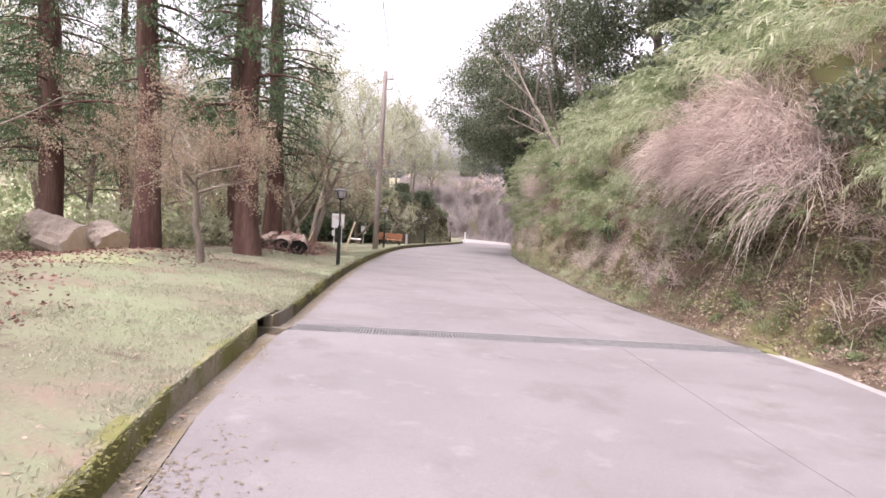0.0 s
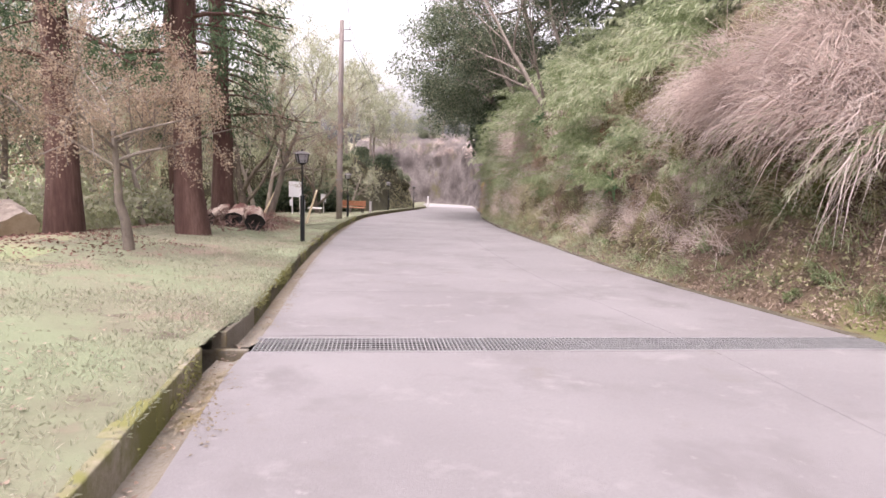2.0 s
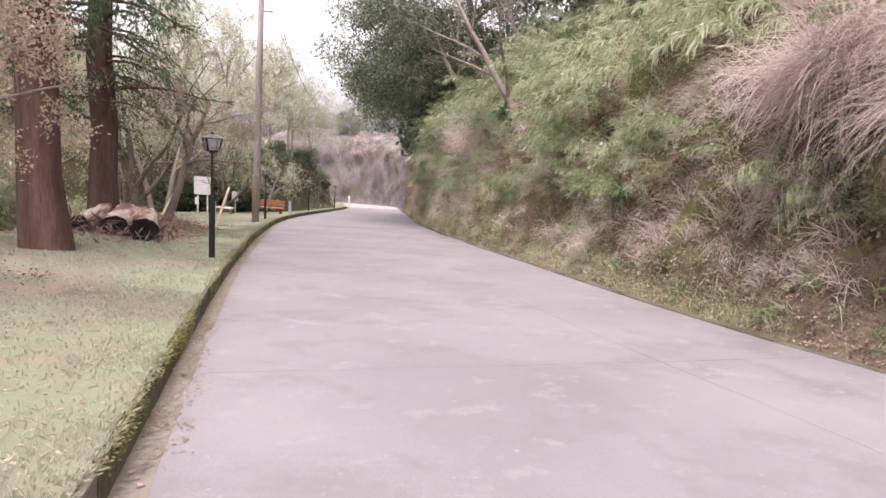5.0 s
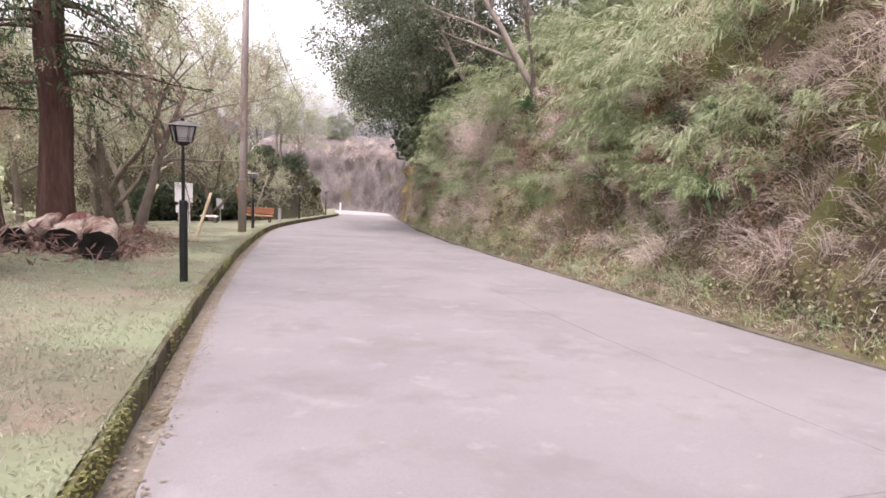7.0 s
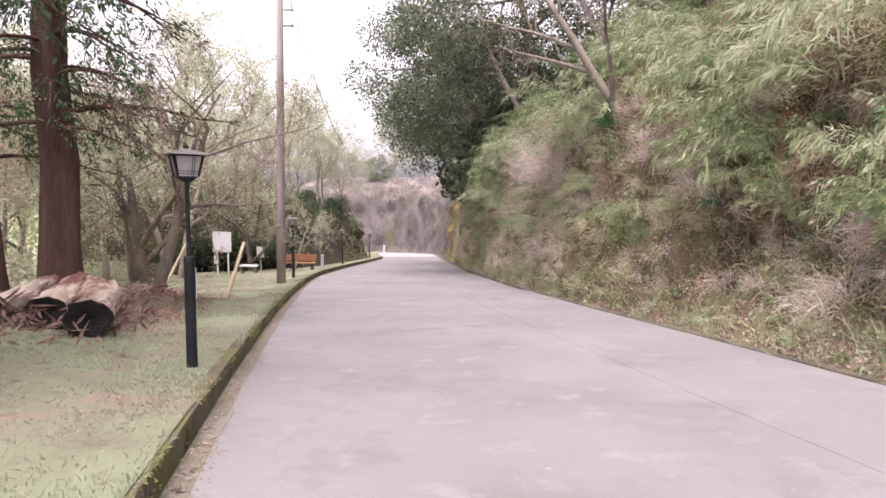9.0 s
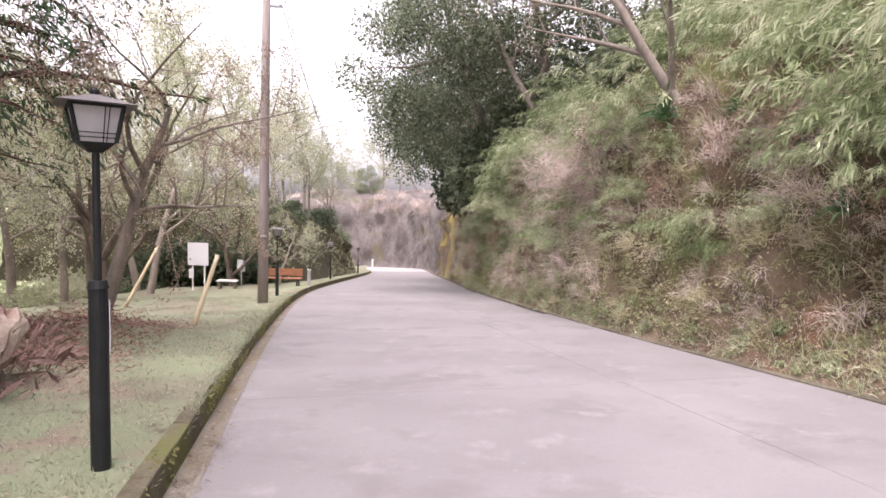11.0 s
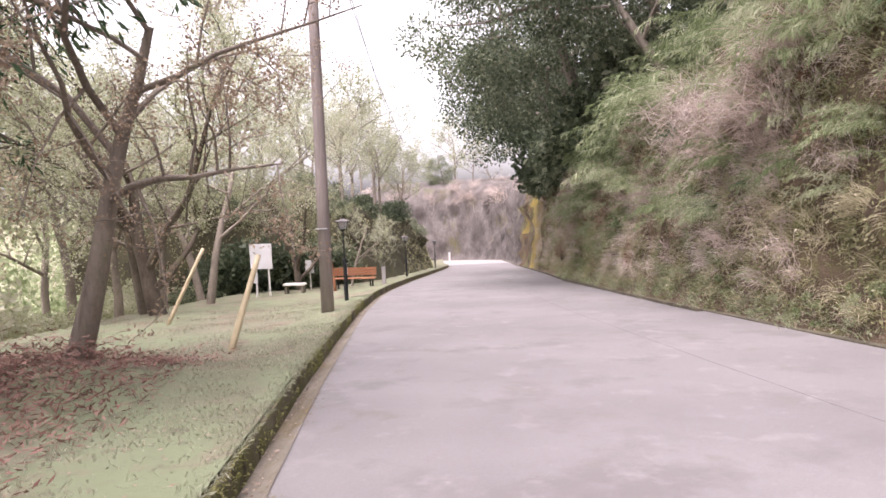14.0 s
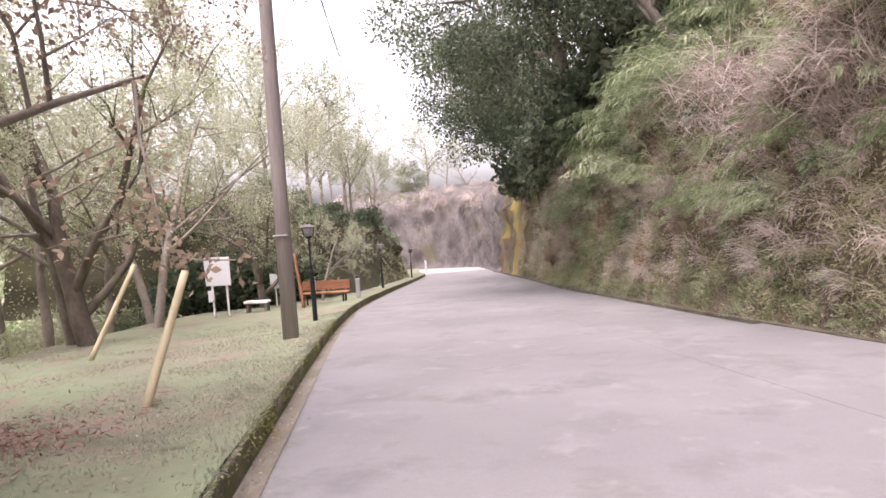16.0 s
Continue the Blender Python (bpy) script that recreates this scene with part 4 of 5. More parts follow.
pampas = [straw_mesh("dry_grass", rng, 200, 1.0, (-0.66, -0.1), STRAW, 0.0048, 0.14, 0.33, 0.56) for _ in range(4)]
straws = [straw_mesh("dry_grass", rng, 110, 1.0, (-0.45, 0.0), STRAW, 0.005) for _ in range(4)]
bamboos = [bamboo_mesh("bamboo_grass", rng, 9, 1.35, 14, LEAF_BAMBOO, (-0.42, 0.0)) for _ in range(5)]
shrubs = [bush_mesh("shrub", rng, 900, 0.8, 0.14, 0.04, LEAF_DARK) for _ in range(3)]
brush = [bush_mesh("brown_brush", rng, 520, 0.6, 0.15, 0.024, LEAF_RUST, 0.8, 0.5) for _ in range(2)]
herbs = [bush_mesh("green_herb", rng, 160, 0.2, 0.10, 0.022, LEAF_BAMBOO, 0.6, 0.0) for _ in range(3)]
wisps = [straw_mesh("straw_wisp", rng, 60, 0.6, (-0.5, 0.0), STRAW, 0.006, 0.12) for _ in range(4)]
ferns = [straw_mesh("fern", rng, 40, 0.55, (-0.3, 0.0), FERN, 0.035, 0.04) for _ in range(2)]

pts, _ = sample(BANK, rng, 30, lambda x, y, z, h: (y > 10.2) & (y < 15.2) & (h > 1.7) & (h < 4.2 - 0.35 * np.abs(y - 12.4)))
scatter_plants("dry_grass", pampas, pts, 1.55, "pinkish beige dry pampas grass drooping over the bank", "dry grass", "pampas on the bank", rng, 0.0, 0)
pts, _ = sample(BANK, rng, 34, lambda x, y, z, h: (y > 5) & (y < 40) & (h > 1.8) & (h < 4.0) & ((y < 10.3) | (y > 14.6)))
scatter_plants("dry_grass", straws, pts, 0.7, "beige dry grass tuft drooping on the bank", "dry grass", "straw tufts on the bank", rng, 0.0, 0)
pts, _ = sample(BANK, rng, 15, lambda x, y, z, h: (y > 28.5) & (y < 34) & (h > 3.0) & (h < 4.6))
scatter_plants("dry_grass", straws, pts, 1.5, "pale dry grass mat hanging from the bank", "dry grass", "straw tufts on the bank", rng, 0.0, 0)
pts, _ = sample(BANK, rng, 300, lambda x, y, z, h: (y > 3) & (y < 44) & (h > 3.8 + 0.8 * np.sin(y * 0.8)) & (h < 8.8) & (x < 11) & ((y < 9.6) | (y > 15.2) | (h > 4.0)))
scatter_plants("bamboo_grass", bamboos, pts, 1.08, "bright green bamboo grass clump on the bank", "bamboo grass", "bamboo grass on the bank", rng, 0.1, 0)
pts, _ = sample(BANK, rng, 90, lambda x, y, z, h: (y > 3) & (y < 44) & (h > 1.6) & (h < 3.4))
scatter_plants("bamboo_grass", bamboos, pts, 0.7, "small green bamboo grass clump among dry straw", "bamboo grass", "bamboo grass on the bank", rng, 0.1, 0)
pts, _ = sample(BANK, rng, 55, lambda x, y, z, h: (y > 2) & (y < 62) & (h > 5.0) & (h < 10) & (x < 16))
scatter_plants("shrub", shrubs, pts, 1.5, "dark green leafy shrub high on the bank", "shrub", "shrubs on the bank", rng, 0.2)
pts, _ = sample(BANK, rng, 26, lambda x, y, z, h: (y > 3.5) & (y < 10.3) & (h > 3.0) & (h < 7.5) & (x < 10))
scatter_plants("shrub", shrubs, pts, 0.95, "dark green leafy shrub above the dry grass", "shrub", "shrubs on the bank", rng, 0.1)
pts, _ = sample(BANK, rng, 46, lambda x, y, z, h: (y > 34) & (y < 64) & (h > 4.6) & (h < 8.6) & (x < 9))
scatter_plants("shrub", shrubs, pts, 2.3, "large dark evergreen shrub at the bank's edge", "shrub", "shrubs on the bank", rng, 0.4)
pts, _ = sample(BANK, rng, 60, lambda x, y, z, h: (y > 5) & (y < 48) & (h > 1.2) & (h < 4.6) & ((y < 10) | (y > 16)))
joined_plants("brushwood", brush, pts, 0.75, LEAF_RUST, "tangles of brown dead twigs and leaves on the bank", "brushwood", rng, 0.2)
pts, _ = sample(BANK, rng, 110, lambda x, y, z, h: (y > 3) & (y < 50) & (h > 0.4) & (h < 3.8))
joined_plants("straw_wisps", wisps, pts, 1.0, STRAW, "thin wisps of dry straw hanging on the bank", "dry grass", rng, 0.0, 0)
pts, _ = sample(BANK, rng, 45, lambda x, y, z, h: (y > 74) & (h > 7.0) & (h < 10) & (y < 104))
scatter_plants("dry_grass", straws, pts, 2.2, "pale dry grass along the cliff top", "dry grass", "dry grass on the cliff", rng, 0.1)
pts, _ = sample(BANK, rng, 130, lambda x, y, z, h: (y > 6) & (y < 40) & (h > 0.1) & (h < 0.75) & ((y > 18) | (np.sin(y * 3) > 0.5)))
scatter_plants("green_herb", herbs, pts, 0.5, "small green herb at the foot of the bank", "herb", "herbs at the kerb", rng, 0.02)
pts, _ = sample(BANK, rng, 14, lambda x, y, z, h: (y > 18) & (y < 38) & (h > 1.5) & (h < 4.2))
scatter_plants("fern", ferns, pts, 1.0, "green fern hanging on the bank", "fern", "ferns on the bank", rng, 0.0, 0)
pts, _ = sample(HILL, rng, 30, lambda x, y, z, h: (h > 3.2) & (y < 80))
scatter_plants("shrub", shrubs, pts, 1.3, "dark green shrub on the mound", "shrub", "shrubs on the mound", rng, 0.3)

# grass and fallen leaves on the lawn
n = 125000
gy_ = 0.8 + 37 * rng.uniform(0, 1, n) ** 1.15
gd_ = rng.uniform(0, 1, n) ** 1.4 * np.where(gy_ < 14, 3.6, np.where(gy_ < 26, 4.5, 7))
gp = np.array([[left_x(y) - 0.03 - d, y, 0] for y, d in zip(gy_, gd_)])
patch = np.array([bumps(p[0], p[1], 0.6, 3) for p in gp])
gp = gp[patch + rng.normal(size=n) * 0.2 > np.where(gp[:, 1] < 12, 0.06, -0.08)]
gp[:, 2] = [lawn_z(p[0], p[1]) + 0.004 for p in gp]
tagged(new("lawn_grass", quads_mesh("lawn_grass", leaves(rng, gp, 0.048, 0.0046, np.array([0, 0, 0.6]), 0.8), BLADE)), "short pale green grass blades of the lawn", "grass", "", "stuff")
n = 11000
gy_ = 0.6 + 36 * rng.uniform(0, 1, n) ** 1.3
gp = np.array([[left_x(y) - abs(rng.normal()) * 0.09, y, 0] for y in gy_])
patch = np.array([bumps(1, p[1], 1.4, 4) for p in gp])
gp = gp[(patch + rng.normal(size=n) * 0.15 > -0.05) & ((gp[:, 1] < 7.3) | (gp[:, 1] > 8.4))]
gp[:, 2] = [lawn_z(p[0], p[1]) for p in gp]
tagged(new("kerb_grass", quads_mesh("kerb_grass", leaves(rng, gp, 0.052, 0.0042, np.array([0.45, 0, 0.5]), 0.5), BLADE)), "longer grass spilling over the kerb's edge", "grass", "", "stuff")
n = 15000
gy_ = rng.uniform(0.5, 32, n)
gd_ = rng.uniform(0, 5.5, n)
gp = np.array([[left_x(y) - 0.1 - d, y, 0] for y, d in zip(gy_, gd_)])
patch = np.array([bumps(p[0], p[1], 0.5, 8) for p in gp])
gp = gp[patch + rng.normal(size=n) * 0.3 > 0.1]
gp[:, 2] = [lawn_z(p[0], p[1]) + 0.012 for p in gp]
tagged(new("lawn_leaf_litter", quads_mesh("lawn_leaf_litter", flat(leaves(rng, gp, 0.05, 0.012, None, 1.0)), LITTER)), "brown fallen leaves scattered over the lawn", "dead leaves", "", "stuff")
n = 17000
gy_ = rng.uniform(2, 27, n)
gd_ = rng.uniform(0, 1, n) ** 0.8 * 6.5 + 2.4 + 0.8 * np.sin(gy_ * 0.8) + np.where(gy_ > 15, 1.2, 0)
gp = np.array([[left_x(y) - d, y, 0] for y, d in zip(gy_, gd_)])
gp[:, 2] = [lawn_z(p[0], p[1]) + 0.012 for p in gp]
tagged(new("woods_leaf_litter", quads_mesh("woods_leaf_litter", flat(leaves(rng, gp, 0.09, 0.022, None, 1.0), 0.5), RED_LITTER)), "reddish brown fallen leaves and twigs under the trees", "dead leaves", "", "stuff")
n = 1500
gy_ = rng.uniform(1, 45, n)
gp = np.array([[left_x(y) + abs(rng.normal()) * 0.09 + 0.01, y, base(y) - 0.02] for y in gy_])
tagged(new("gutter_leaf_litter", quads_mesh("gutter_leaf_litter", flat(leaves(rng, gp, 0.045, 0.014, np.array([0, 0, 0.1]), 0.8)), LITTER)), "dead leaves caught in the gutter", "dead leaves", "", "stuff")
n = 9000
gy_ = 0.6 + 26 * rng.uniform(0, 1, n) ** 1.6
gp = np.array([[left_x(y) + 0.05 + abs(rng.normal()) * (0.10 + 0.22 * (1 - smooth(3, 8, y))), y, 0] for y in gy_])
patch = np.array([bumps(p[0], p[1], 0.9, 2) for p in gp])
gp = gp[(patch + rng.normal(size=n) * 0.15 > -0.05) & ((gp[:, 1] < 7.6) | (gp[:, 1] > 9.2))]
gp[:, 2] = [base(p[1] - 0.105 * (p[0] + 2.4)) + 0.008 for p in gp]
tagged(new("gutter_dirt", quads_mesh("gutter_dirt", flat(leaves(rng, gp, 0.035, 0.012, None, 1.0), 0.08), DIRT)), "ochre dirt crumbs washed along the road's edge", "dirt", "", "stuff")
n = 15000
gy_ = 0.8 + 34 * rng.uniform(0, 1, n) ** 1.3
gp = np.array([[left_x(y) + 0.004 - rng.uniform(0, 1) ** 2 * 0.12, y, base(y) + 0.19] for y in gy_])
face = rng.uniform(size=n) < 0.65
gp[face, 0] = [left_x(y) + 0.006 for y in gy_[face]]
gp[face, 2] = [base(y) + 0.18 * rng.uniform(0, 1) ** 0.8 for y in gy_[face]]
patch = np.array([bumps(2, p[1], 0.7, p[2] * 3) for p in gp])
gp = gp[(patch + rng.normal(size=n) * 0.15 > 0.0) & ((gp[:, 1] < 7.4) | (gp[:, 1] > 9.4))]
tagged(new("kerb_moss", quads_mesh("kerb_moss", leaves(rng, gp, 0.028, 0.007, np.array([0.6, 0, 0.3]), 0.7, 0.3), MOSS)), "olive green moss growing on the kerb", "moss", "", "stuff")
n = 12000
gp = np.stack([rng.normal(-6.9, 0.9, n), rng.normal(23.8, 1.7, n), np.zeros(n)], axis=1)
gp = gp[np.array([left_x(p[1]) - p[0] > 1.1 + 0.4 * bumps(p[0], p[1], 0.8) and p[1] < 29 for p in gp])]
gp[:, 2] = [lawn_z(p[0], p[1]) + abs(rng.normal()) * (0.05 + 0.14 * math.exp(-((p[0] + 6.5) ** 2 + (p[1] - 24.2) ** 2) / 1.4)) for p in gp]
tagged(new("bark_chips", quads_mesh("bark_chips", flat(leaves(rng, gp, 0.12, 0.010, None, 1.0), 0.5), RED_LITTER)), "reddish brown bark chips and twigs strewn round the logs", "bark chips", "", "stuff")

# ---- trees ----


def skeleton_tree(rng, height, r0, lean=(0, 0), levels=3, first=0.25, spread=0.75, up=0.25, kids=(9, 6, 5), wander=0.16, reach=0.62, leader=1.0, fork=0.55):
    """Tapered trunk and limbs as tube lists, and the twigs' points and directions."""
    verts, faces, twigs = [], [], []

    def grow(p, d, length, r, level):
        k = (7, 5, 3, 2)[level]
        pts, rad = [p.copy()], [r]
        for i in range(k):
            d = (d + Vector((rng.normal(), rng.normal(), rng.normal() * 0.5)) * wander * (0.5 if level == 0 else 1) + Vector((0, 0, up * 0.12 if level else 0.05))).normalized()
            p = p + d * length / k
            pts.append(p.copy())
            rad.append(max(0.003, r * (1 - (i + 1) / k * (0.72 if level == 0 else 0.85))))
        tube(verts, faces, pts, rad, 8 if level == 0 else (5 if level == 1 else 3), caps=False)
        if level >= levels - 1:
            for a, b in zip(pts, pts[1:]):
                twigs.append((a, b))
        if level < levels:
            m = kids[level]
            for c in range(m):
                t = (first if level == 0 else 0.2) + (1 - (first if level == 0 else 0.2)) * (c + rng.uniform(0, 1)) / m
                q = t * (len(pts) - 1)
                i0 = min(len(pts) - 2, int(q))
                o = pts[i0].lerp(pts[i0 + 1], q - i0)
                dd = (pts[i0 + 1] - pts[i0]).normalized()
                a = rng.uniform(0, 2 * math.pi)
                side = dd.cross(Vector((math.cos(a), math.sin(a), 0.3))).normalized()
                nd = (dd * (1 - spread) + side * spread + Vector((0, 0, up * 0.4))).normalized()
                grow(o, nd, length * (reach if level == 0 else 0.58) * rng.uniform(0.6, 1.1) * (1.1 - 0.45 * t), rad[i0] * fork, level + 1)

    grow(Vector((0, 0, -0.15)), Vector((lean[0], lean[1], 1)).normalized(), height * leader, r0, 0)
    return verts, faces, twigs


def broad_tree(name, rng, height, r0, leaf_mat, bark, n_leaf, leaf, label, at, lean=(0, 0), **kw):
    verts, faces, twigs = skeleton_tree(rng, height, r0, lean, **kw)
    ob = thing(name, at[0], at[1], at[2], label, "tree")
    part("trunk", mesh_of("trunk", verts, faces, bark, True), bark, ob)
    a = np.array([list(t[0]) for t in twigs])
    b = np.array([list(t[1]) for t in twigs])
    i = rng.integers(0, len(a), n_leaf)
    c = a[i] + (b[i] - a[i]) * rng.uniform(size=(n_leaf, 1)) + rng.normal(size=(n_leaf, 3)) * leaf * 1.3
    part("crown", quads_mesh("crown", leaves(rng, c, leaf, leaf * 0.32, (b - a)[i] * 0.5, 0.6, 0.15), leaf_mat), leaf_mat, ob)
    return ob


def cedar_tree(name, rng, height, r0, crown_from, n_branch, per, label, at, reach=2.6):
    ob = thing(name, at[0], at[1], at[2], label, "tree")
    verts, faces = [], []
    k = 14
    pts = [Vector((0.04 * rng.normal(), 0.04 * rng.normal(), height * i / k - 0.2)) for i in range(k + 1)]
    rad = [r0 * (1.25 if i == 0 else 1.0) * (1 - 0.85 * i / k) for i in range(k + 1)]
    tube(verts, faces, pts, rad, 12, caps=False)
    cs, al = [], []
    for q in range(n_branch):
        t = q / n_branch
        z = crown_from + (height - crown_from) * t
        ln = reach * (1.05 - 0.8 * t) * rng.uniform(0.6, 1.15)
        a = rng.uniform(0, 2 * math.pi)
        d = Vector((math.cos(a), math.sin(a), rng.uniform(-0.1, 0.25)))
        p = Vector((0, 0, z))
        line = [p.copy()]
        for s_ in range(5):
            p = p + d.normalized() * ln / 5
            line.append(p.copy())
            d.z -= 0.16 if s_ < 3 else -0.15
        tube(verts, faces, line, [0.05 * (1 - i / 6) * ln / 2.5 for i in range(6)], 4, caps=False)
        for c_ in range(per // 14):
            w = rng.uniform(0.25, 1.0) * 5
            i0 = min(4, int(w))
            o = np.array(line[i0].lerp(line[i0 + 1], w - i0)) + rng.normal(size=3) * np.array([0.25, 0.25, 0.12])
            dirs = rng.normal(size=(14, 3)) * 0.5 + np.array([math.cos(a) * 0.6, math.sin(a) * 0.6, -0.55])
            cs.append(o + dirs * rng.uniform(0, 0.28, (14, 1)))
            al.append(dirs)
    part("trunk", mesh_of("trunk", verts, faces, BARK_R, True), BARK_R, ob)
    part("crown", quads_mesh("crown", leaves(rng, np.concatenate(cs), 0.155, 0.017, np.concatenate(al), 0.3, 0.2), LEAF_CEDAR), LEAF_CEDAR, ob)
    return ob


def on_lawn(x, y):
    return (x, y, lawn_z(x, y))


rt = np.random.default_rng(21)
cedar = cedar_tree("cedar_tree", rt, 19, 0.34, 3.6, 100, 210, "tall cedar with reddish brown bark and dark needles", on_lawn(-6.3, 17.3))
cedar_b = cedar_tree("cedar_tree", rt, 21, 0.36, 3.3, 128, 224, "tall cedar with reddish bark and low dark boughs", on_lawn(-7.8, 23.8), 2.9)
for x, y, s_, src in [(-8.5, 16.1, 1.0, cedar), (-9.9, 25.2, 0.9, cedar), (-13.5, 19.5, 1.05, cedar), (-15.9, 22.5, 1.1, cedar_b), (-12.5, 13.0, 1.0, cedar_b), (-18, 31, 1, cedar)]:
    copy_thing(src, Matrix.LocRotScale((x, y, lawn_z(x, y)), Euler((0, 0, rt.uniform(0, 6))), (s_, s_, s_)))

def seeded(k):
    return np.random.default_rng(k)


maple = broad_tree("maple_tree", seeded(3), 4.6, 0.095, LEAF_RUST, BARK_G, 13000, 0.04, "young maple with forked grey trunk and sparse rusty leaves", on_lawn(-5.5, 12.75), (-0.12, 0.05), first=0.6, spread=0.72, up=0.1, kids=(7, 8, 5), wander=0.17, reach=1.5, leader=0.5, fork=0.6)
maple_b = broad_tree("maple_tree", seeded(4), 7.6, 0.14, LEAF_RUST, BARK_G, 13000, 0.036, "leaning maple with bare grey limbs and thin reddish leaves", on_lawn(-6.7, 25.2), (0.42, 0.06), first=0.45, spread=0.64, up=0.16, kids=(8, 6, 4), wander=0.18, reach=1.25, leader=0.5, fork=0.55)
cherry = broad_tree("cherry_tree", seeded(5), 11.0, 0.26, LEAF_SPRING, BARK_D, 26000, 0.065, "spreading cherry with dark curved trunks and pale spring leaves", on_lawn(-11.0, 36.6), (-0.10, 0.0), first=0.12, spread=0.52, up=0.22, kids=(7, 6, 5), wander=0.2, reach=1.3, leader=0.5, fork=0.6)
cherry_b = broad_tree("cherry_tree", seeded(6), 11.5, 0.16, LEAF_SPRING, BARK_G, 18000, 0.07, "slender tree with fresh yellowish green leaves", on_lawn(-11.1, 40.8), (0.02, 0.0), first=0.3, spread=0.64, up=0.14, kids=(9, 6, 5), wander=0.18, reach=0.9, leader=0.65)
far_tree = broad_tree("woodland_tree", seeded(7), 11.5, 0.16, LEAF_SPRING, BARK_G, 5600, 0.13, "woodland tree with pale spring leaves", on_lawn(-14, 40), (0.03, 0.0), first=0.38, spread=0.62, up=0.14, kids=(9, 6, 3), reach=1.0, leader=0.58)
far_rust = broad_tree("woodland_tree", seeded(8), 8.5, 0.12, LEAF_RUST, BARK_G, 4600, 0.11, "woodland tree with thin rusty leaves", on_lawn(-15.5, 33), (0.0, 0.05), first=0.35, spread=0.68, up=0.08, kids=(8, 6, 3), reach=1.1, leader=0.55)
for x, y, s_, src in [(-9.6, 10.2, 1.15, maple), (-9.2, 21.0, 1.2, maple), (-11.8, 37.3, 0.9, cherry_b), (-13, 45, 1.15, cherry_b), (-9, 46.3, 0.7, cherry), (-6.9, 47.5, 0.42, cherry_b),
                      (-18, 44, 1.4, far_tree), (-20, 28, 1.3, far_tree), (-17, 38, 0.9, far_tree), (-24, 33, 1.5, far_tree), (-24, 22, 1.5, far_rust), (-20, 12, 1.4, far_tree), (-28, 40, 1.6, far_tree), (-28, 28, 1.6, far_tree),
                      (-30, 16, 1.6, far_tree), (-23, 50, 1.5, far_tree), (-17, 4, 1.3, far_rust), (-16, 25, 1.0, far_tree), (-20, 60, 1.5, far_tree), (-13, 22, 1.0, far_rust), (-17.5, 15, 1.2, far_rust), (-16, 48, 1.2, far_tree), (-20, 38, 1.3, far_tree), (-15, 10, 1.1, far_rust)]:
    copy_thing(src, Matrix.LocRotScale((x, y, lawn_z(x, y)), Euler((0, 0, rt.uniform(0, 6))), (s_, s_, s_)))
for x, y, h, s_, src in [(-6.6, 60.5, 4.4, 0.65, far_tree), (-5.6, 68.5, 4.4, 0.6, far_tree), (-6.0, 75, 4.4, 0.7, far_tree), (-8.8, 58, 4.9, 0.9, far_tree), (-7.5, 66, 4.8, 0.95, far_tree), (-12, 62, 5.2, 1.2, far_tree), (-10, 72, 5.2, 1.1, far_tree), (-15, 56, 5.3, 1.3, far_tree), (-8.0, 53.5, 4.2, 0.6, far_tree), (-17, 70, 5, 1.5, far_tree)]:
    copy_thing(src, Matrix.LocRotScale((x, y, base(y) + h), Euler((0, 0, rt.uniform(0, 6))), (s_, s_, s_)))



def evergreen_tree(name, rng, height, r0, radius, lobes, per, leaf, label, at, lean):
    """Limbs that end in many dense lobes of leaves."""
    verts, faces, twigs = skeleton_tree(rng, height, r0, lean, levels=2, first=0.15, spread=0.75, up=0.0, kids=(12, 6), reach=0.5)
    ob = thing(name, at[0], at[1], at[2], label, "tree")
    part("trunk", mesh_of("trunk", verts, faces, BARK_G, True), BARK_G, ob)
    ends = np.array([list(t[1]) for t in twigs])
    mid = np.array([lean[0] * height * 0.55, lean[1] * height * 0.55, height * 0.45])
    cs, al = [], []
    for q in range(lobes):
        d = rng.normal(size=3)
        d /= np.linalg.norm(d)
        c = mid + d * np.array([radius, radius, height * 0.5]) * rng.uniform(0.55, 1.0)
        e = ends[np.argmin(np.sum((ends - c) ** 2, axis=1))]
        c = c * 0.75 + e * 0.25
        v = rng.normal(size=(per, 3))
        v /= np.linalg.norm(v, axis=1)[:, None]
        cs.append(c + v * rng.uniform(0.5, 1.1, (per, 1)) * np.array([1.25, 1.25, 0.8]) * rng.uniform(0.6, 1.1))
        al.append(v)
    part("crown", quads_mesh("crown", leaves(rng, np.concatenate(cs), leaf, leaf * 0.3, np.concatenate(al) * 0.6, 0.7, 0.35), LEAF_DARK), LEAF_DARK, ob)
    return ob


broad_tree("bare_limbed_tree", seeded(11), 8.5, 0.11, LEAF_SPRING, BARK_G, 600, 0.06, "leaning tree with pale bare limbs fanning out over the road", (3.5, 25.8, base(25.8) + 4.4), (-0.7, 0.15), first=0.06, spread=0.5, up=0.25, kids=(7, 5, 4), wander=0.12, reach=0.95, leader=0.62, fork=0.62)
evergreen = evergreen_tree("evergreen_tree", rt, 10.0, 0.24, 4.4, 84, 380, 0.14, "dense dark evergreen tree leaning over the road from the bank", (3.4, 42.0, base(42) + 5.2), (-0.42, -0.05))
bare = broad_tree("bare_limbed_tree", rt, 8.0, 0.13, LEAF_SPRING, BARK_G, 900, 0.07, "tree with pale bare limbs spreading from the bank", (3.9, 35.9, base(35.9) + 5.9), (-0.45, -0.15), first=0.12, spread=0.6, up=0.12, kids=(8, 6, 4), reach=0.8, leader=0.75)


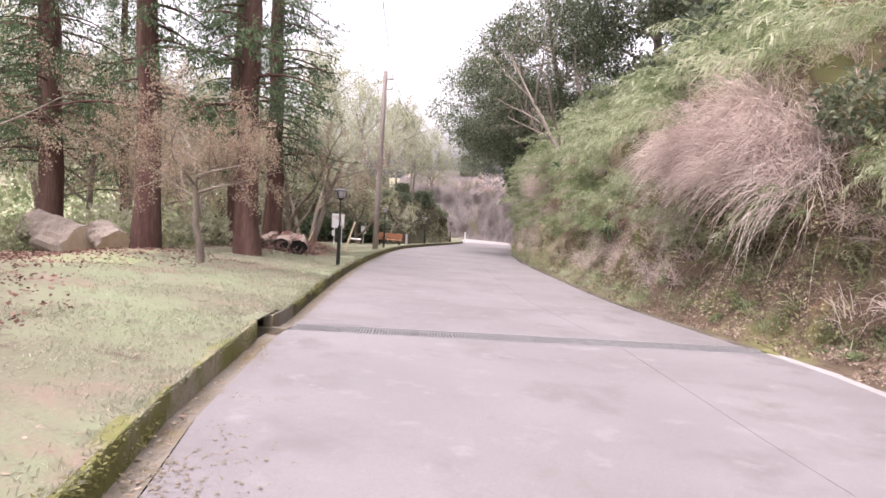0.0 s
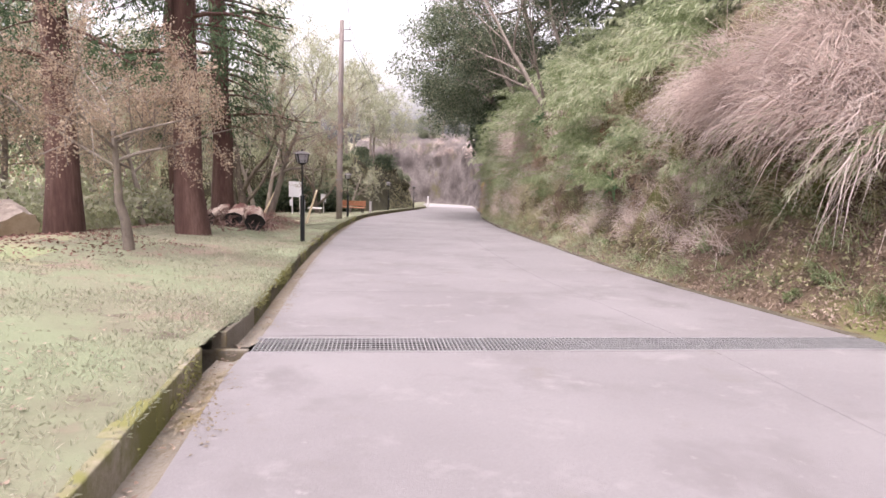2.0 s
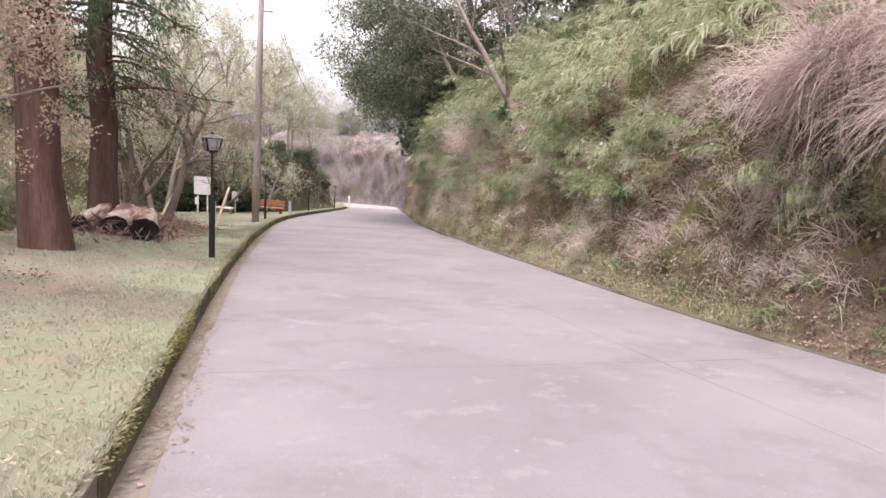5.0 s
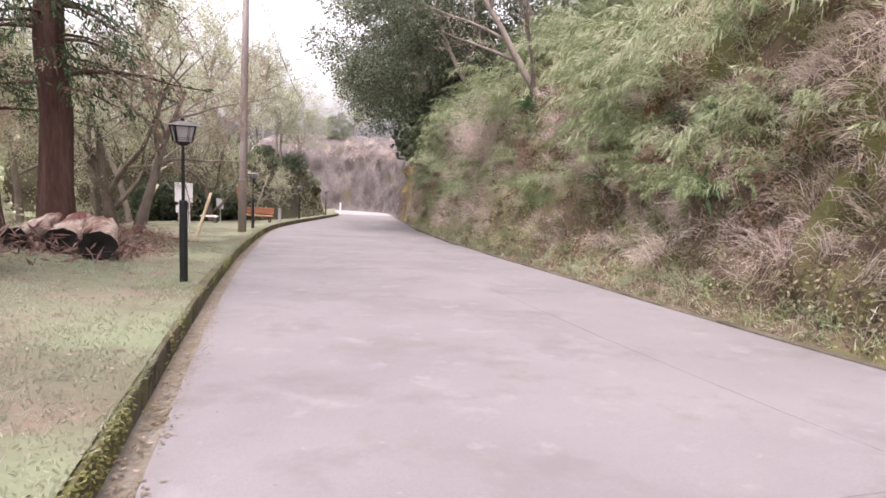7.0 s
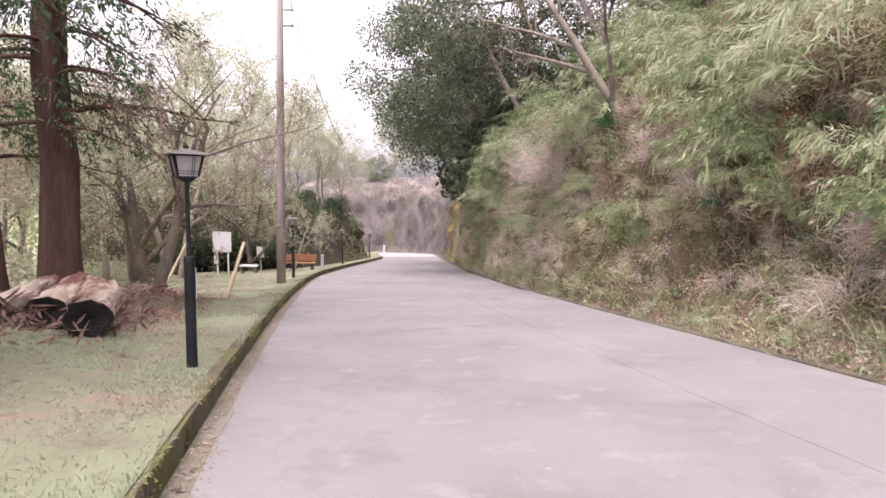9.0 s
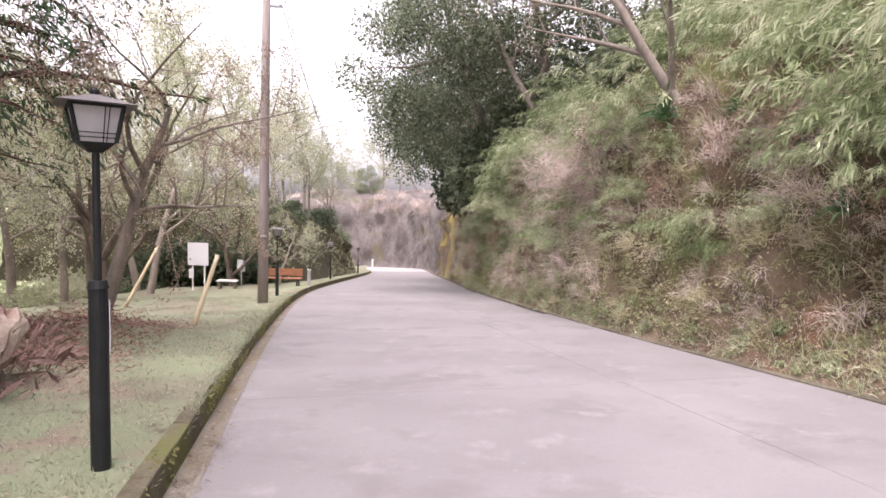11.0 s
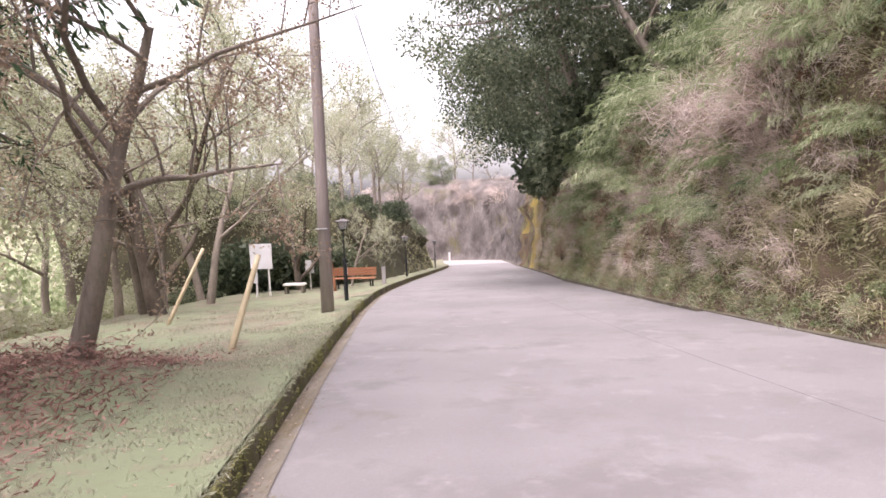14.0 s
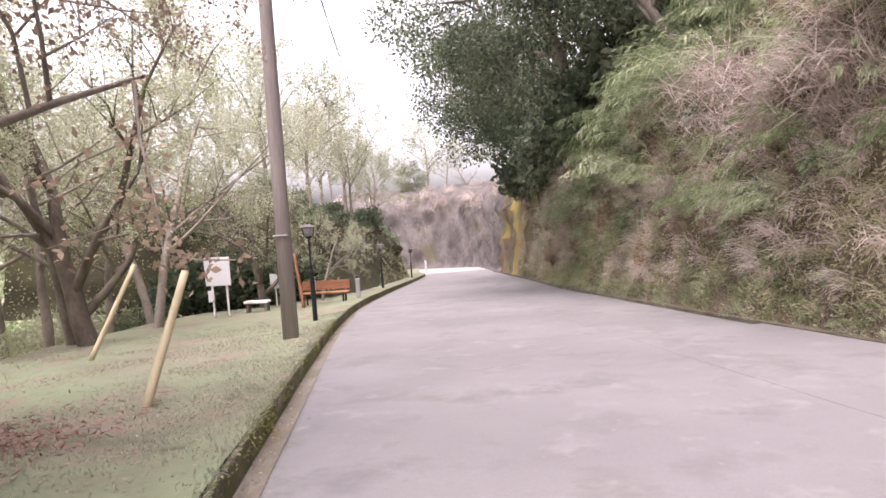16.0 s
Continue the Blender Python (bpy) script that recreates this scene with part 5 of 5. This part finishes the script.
def on_bank(x, y):
    row = BANK[np.argmin(np.abs(BANK[:, 8, 1] - y) + np.where(BANK[:, 8, 0] < 2, 100, 0))]
    return float(np.interp(x, row[:, 0], row[:, 2]))


for x, y, s_, src in [(5.4, 40, 1.0, evergreen), (4.6, 52.5, 1.05, evergreen), (5.6, 60, 0.8, evergreen), (9.0, 33, 1.15, evergreen), (11, 25, 1.15, evergreen), (12.5, 17, 1.1, evergreen),
                      (5.6, 31, 0.9, bare), (8.5, 24, 1.0, bare), (10, 17, 0.9, bare), (5.2, 41, 0.8, bare), (9.0, 12, 0.8, bare)]:
    copy_thing(src, Matrix.LocRotScale((x, y, on_bank(x, y) - 0.1), Euler((0, 0, rt.uniform(-0.5, 0.5))), (s_, s_, s_)))
for x, y, s_, src in [(-7, 100, 0.8, far_tree), (-1.5, 103, 0.5, evergreen), (2, 99, 0.7, far_tree), (5, 100, 0.8, bare), (8, 96, 1.0, far_tree), (-13, 103, 1.1, far_tree), (11, 88, 1.1, far_tree), (9, 78, 0.9, far_tree), (0, 108, 1.2, far_tree), (-20, 105, 1.5, far_tree), (14, 104, 1.5, far_tree)]:
    copy_thing(src, Matrix.LocRotScale((x, y, base(y) + 9.3), Euler((0, 0, rt.uniform(0, 6))), (s_, s_, s_)))

# woods closing the view far on the left
fw, fd = [], []
for _ in range(430):
    y = rt.uniform(-12, 95)
    x = rt.uniform(-46, -24) - (6 if y < 5 else 0)
    z = lawn_z(max(x, -30), min(y, 90)) + rt.uniform(0, 1) ** 1.4 * 9.5
    v = rt.normal(size=(110, 3))
    v /= np.linalg.norm(v, axis=1)[:, None]
    fw.append(np.array([x, y, z]) + v * rt.uniform(0.5, 1.1, (110, 1)) * np.array([2.4, 2.4, 1.7]))
    fd.append(v)
far_leaves = leaves(rt, np.concatenate(fw), 0.42, 0.15, np.concatenate(fd) * 0.5, 0.8, 0.2)
tagged(new("far_woods", quads_mesh("far_woods", far_leaves, LEAF_BAMBOO)), "pale green spring woods far behind the trees", "woods", "", "stuff")

# undergrowth in the woods on the left
und = []
while len(und) < 115:
    x, y = rt.uniform(-30, -8.2), rt.uniform(3, 50)
    d = left_x(y) - x
    if d > (4.6 if y < 14 else 5.8 if y < 27 else 8.4) + (0 if y > 14 else 1.5):
        und.append((x, y, lawn_z(x, y)))
scatter_plants("shrub", shrubs, und[:18], 1.2, "dark green undergrowth shrub in the woods", "shrub", "woodland undergrowth", rt, 0.1)
light = [bush_mesh("bush", rt, 650, 0.9, 0.16, 0.045, LEAF_SPRING) for _ in range(2)]
scatter_plants("bush", light, und[40:], 1.3, "pale green bush in the woods", "bush", "woodland undergrowth", rt, 0.1)
dark_end = [(-11.5, 47.8), (-10.2, 48.6), (-9.0, 49.2), (-13, 48.2), (-12.2, 50), (-8, 49.5)]
scatter_plants("shrub", shrubs, [(x, y, lawn_z(x, y)) for x, y in dark_end], 2.0, "dark green shrub behind the notice board", "shrub", "shrubs behind the lawn", rt, 0.1)
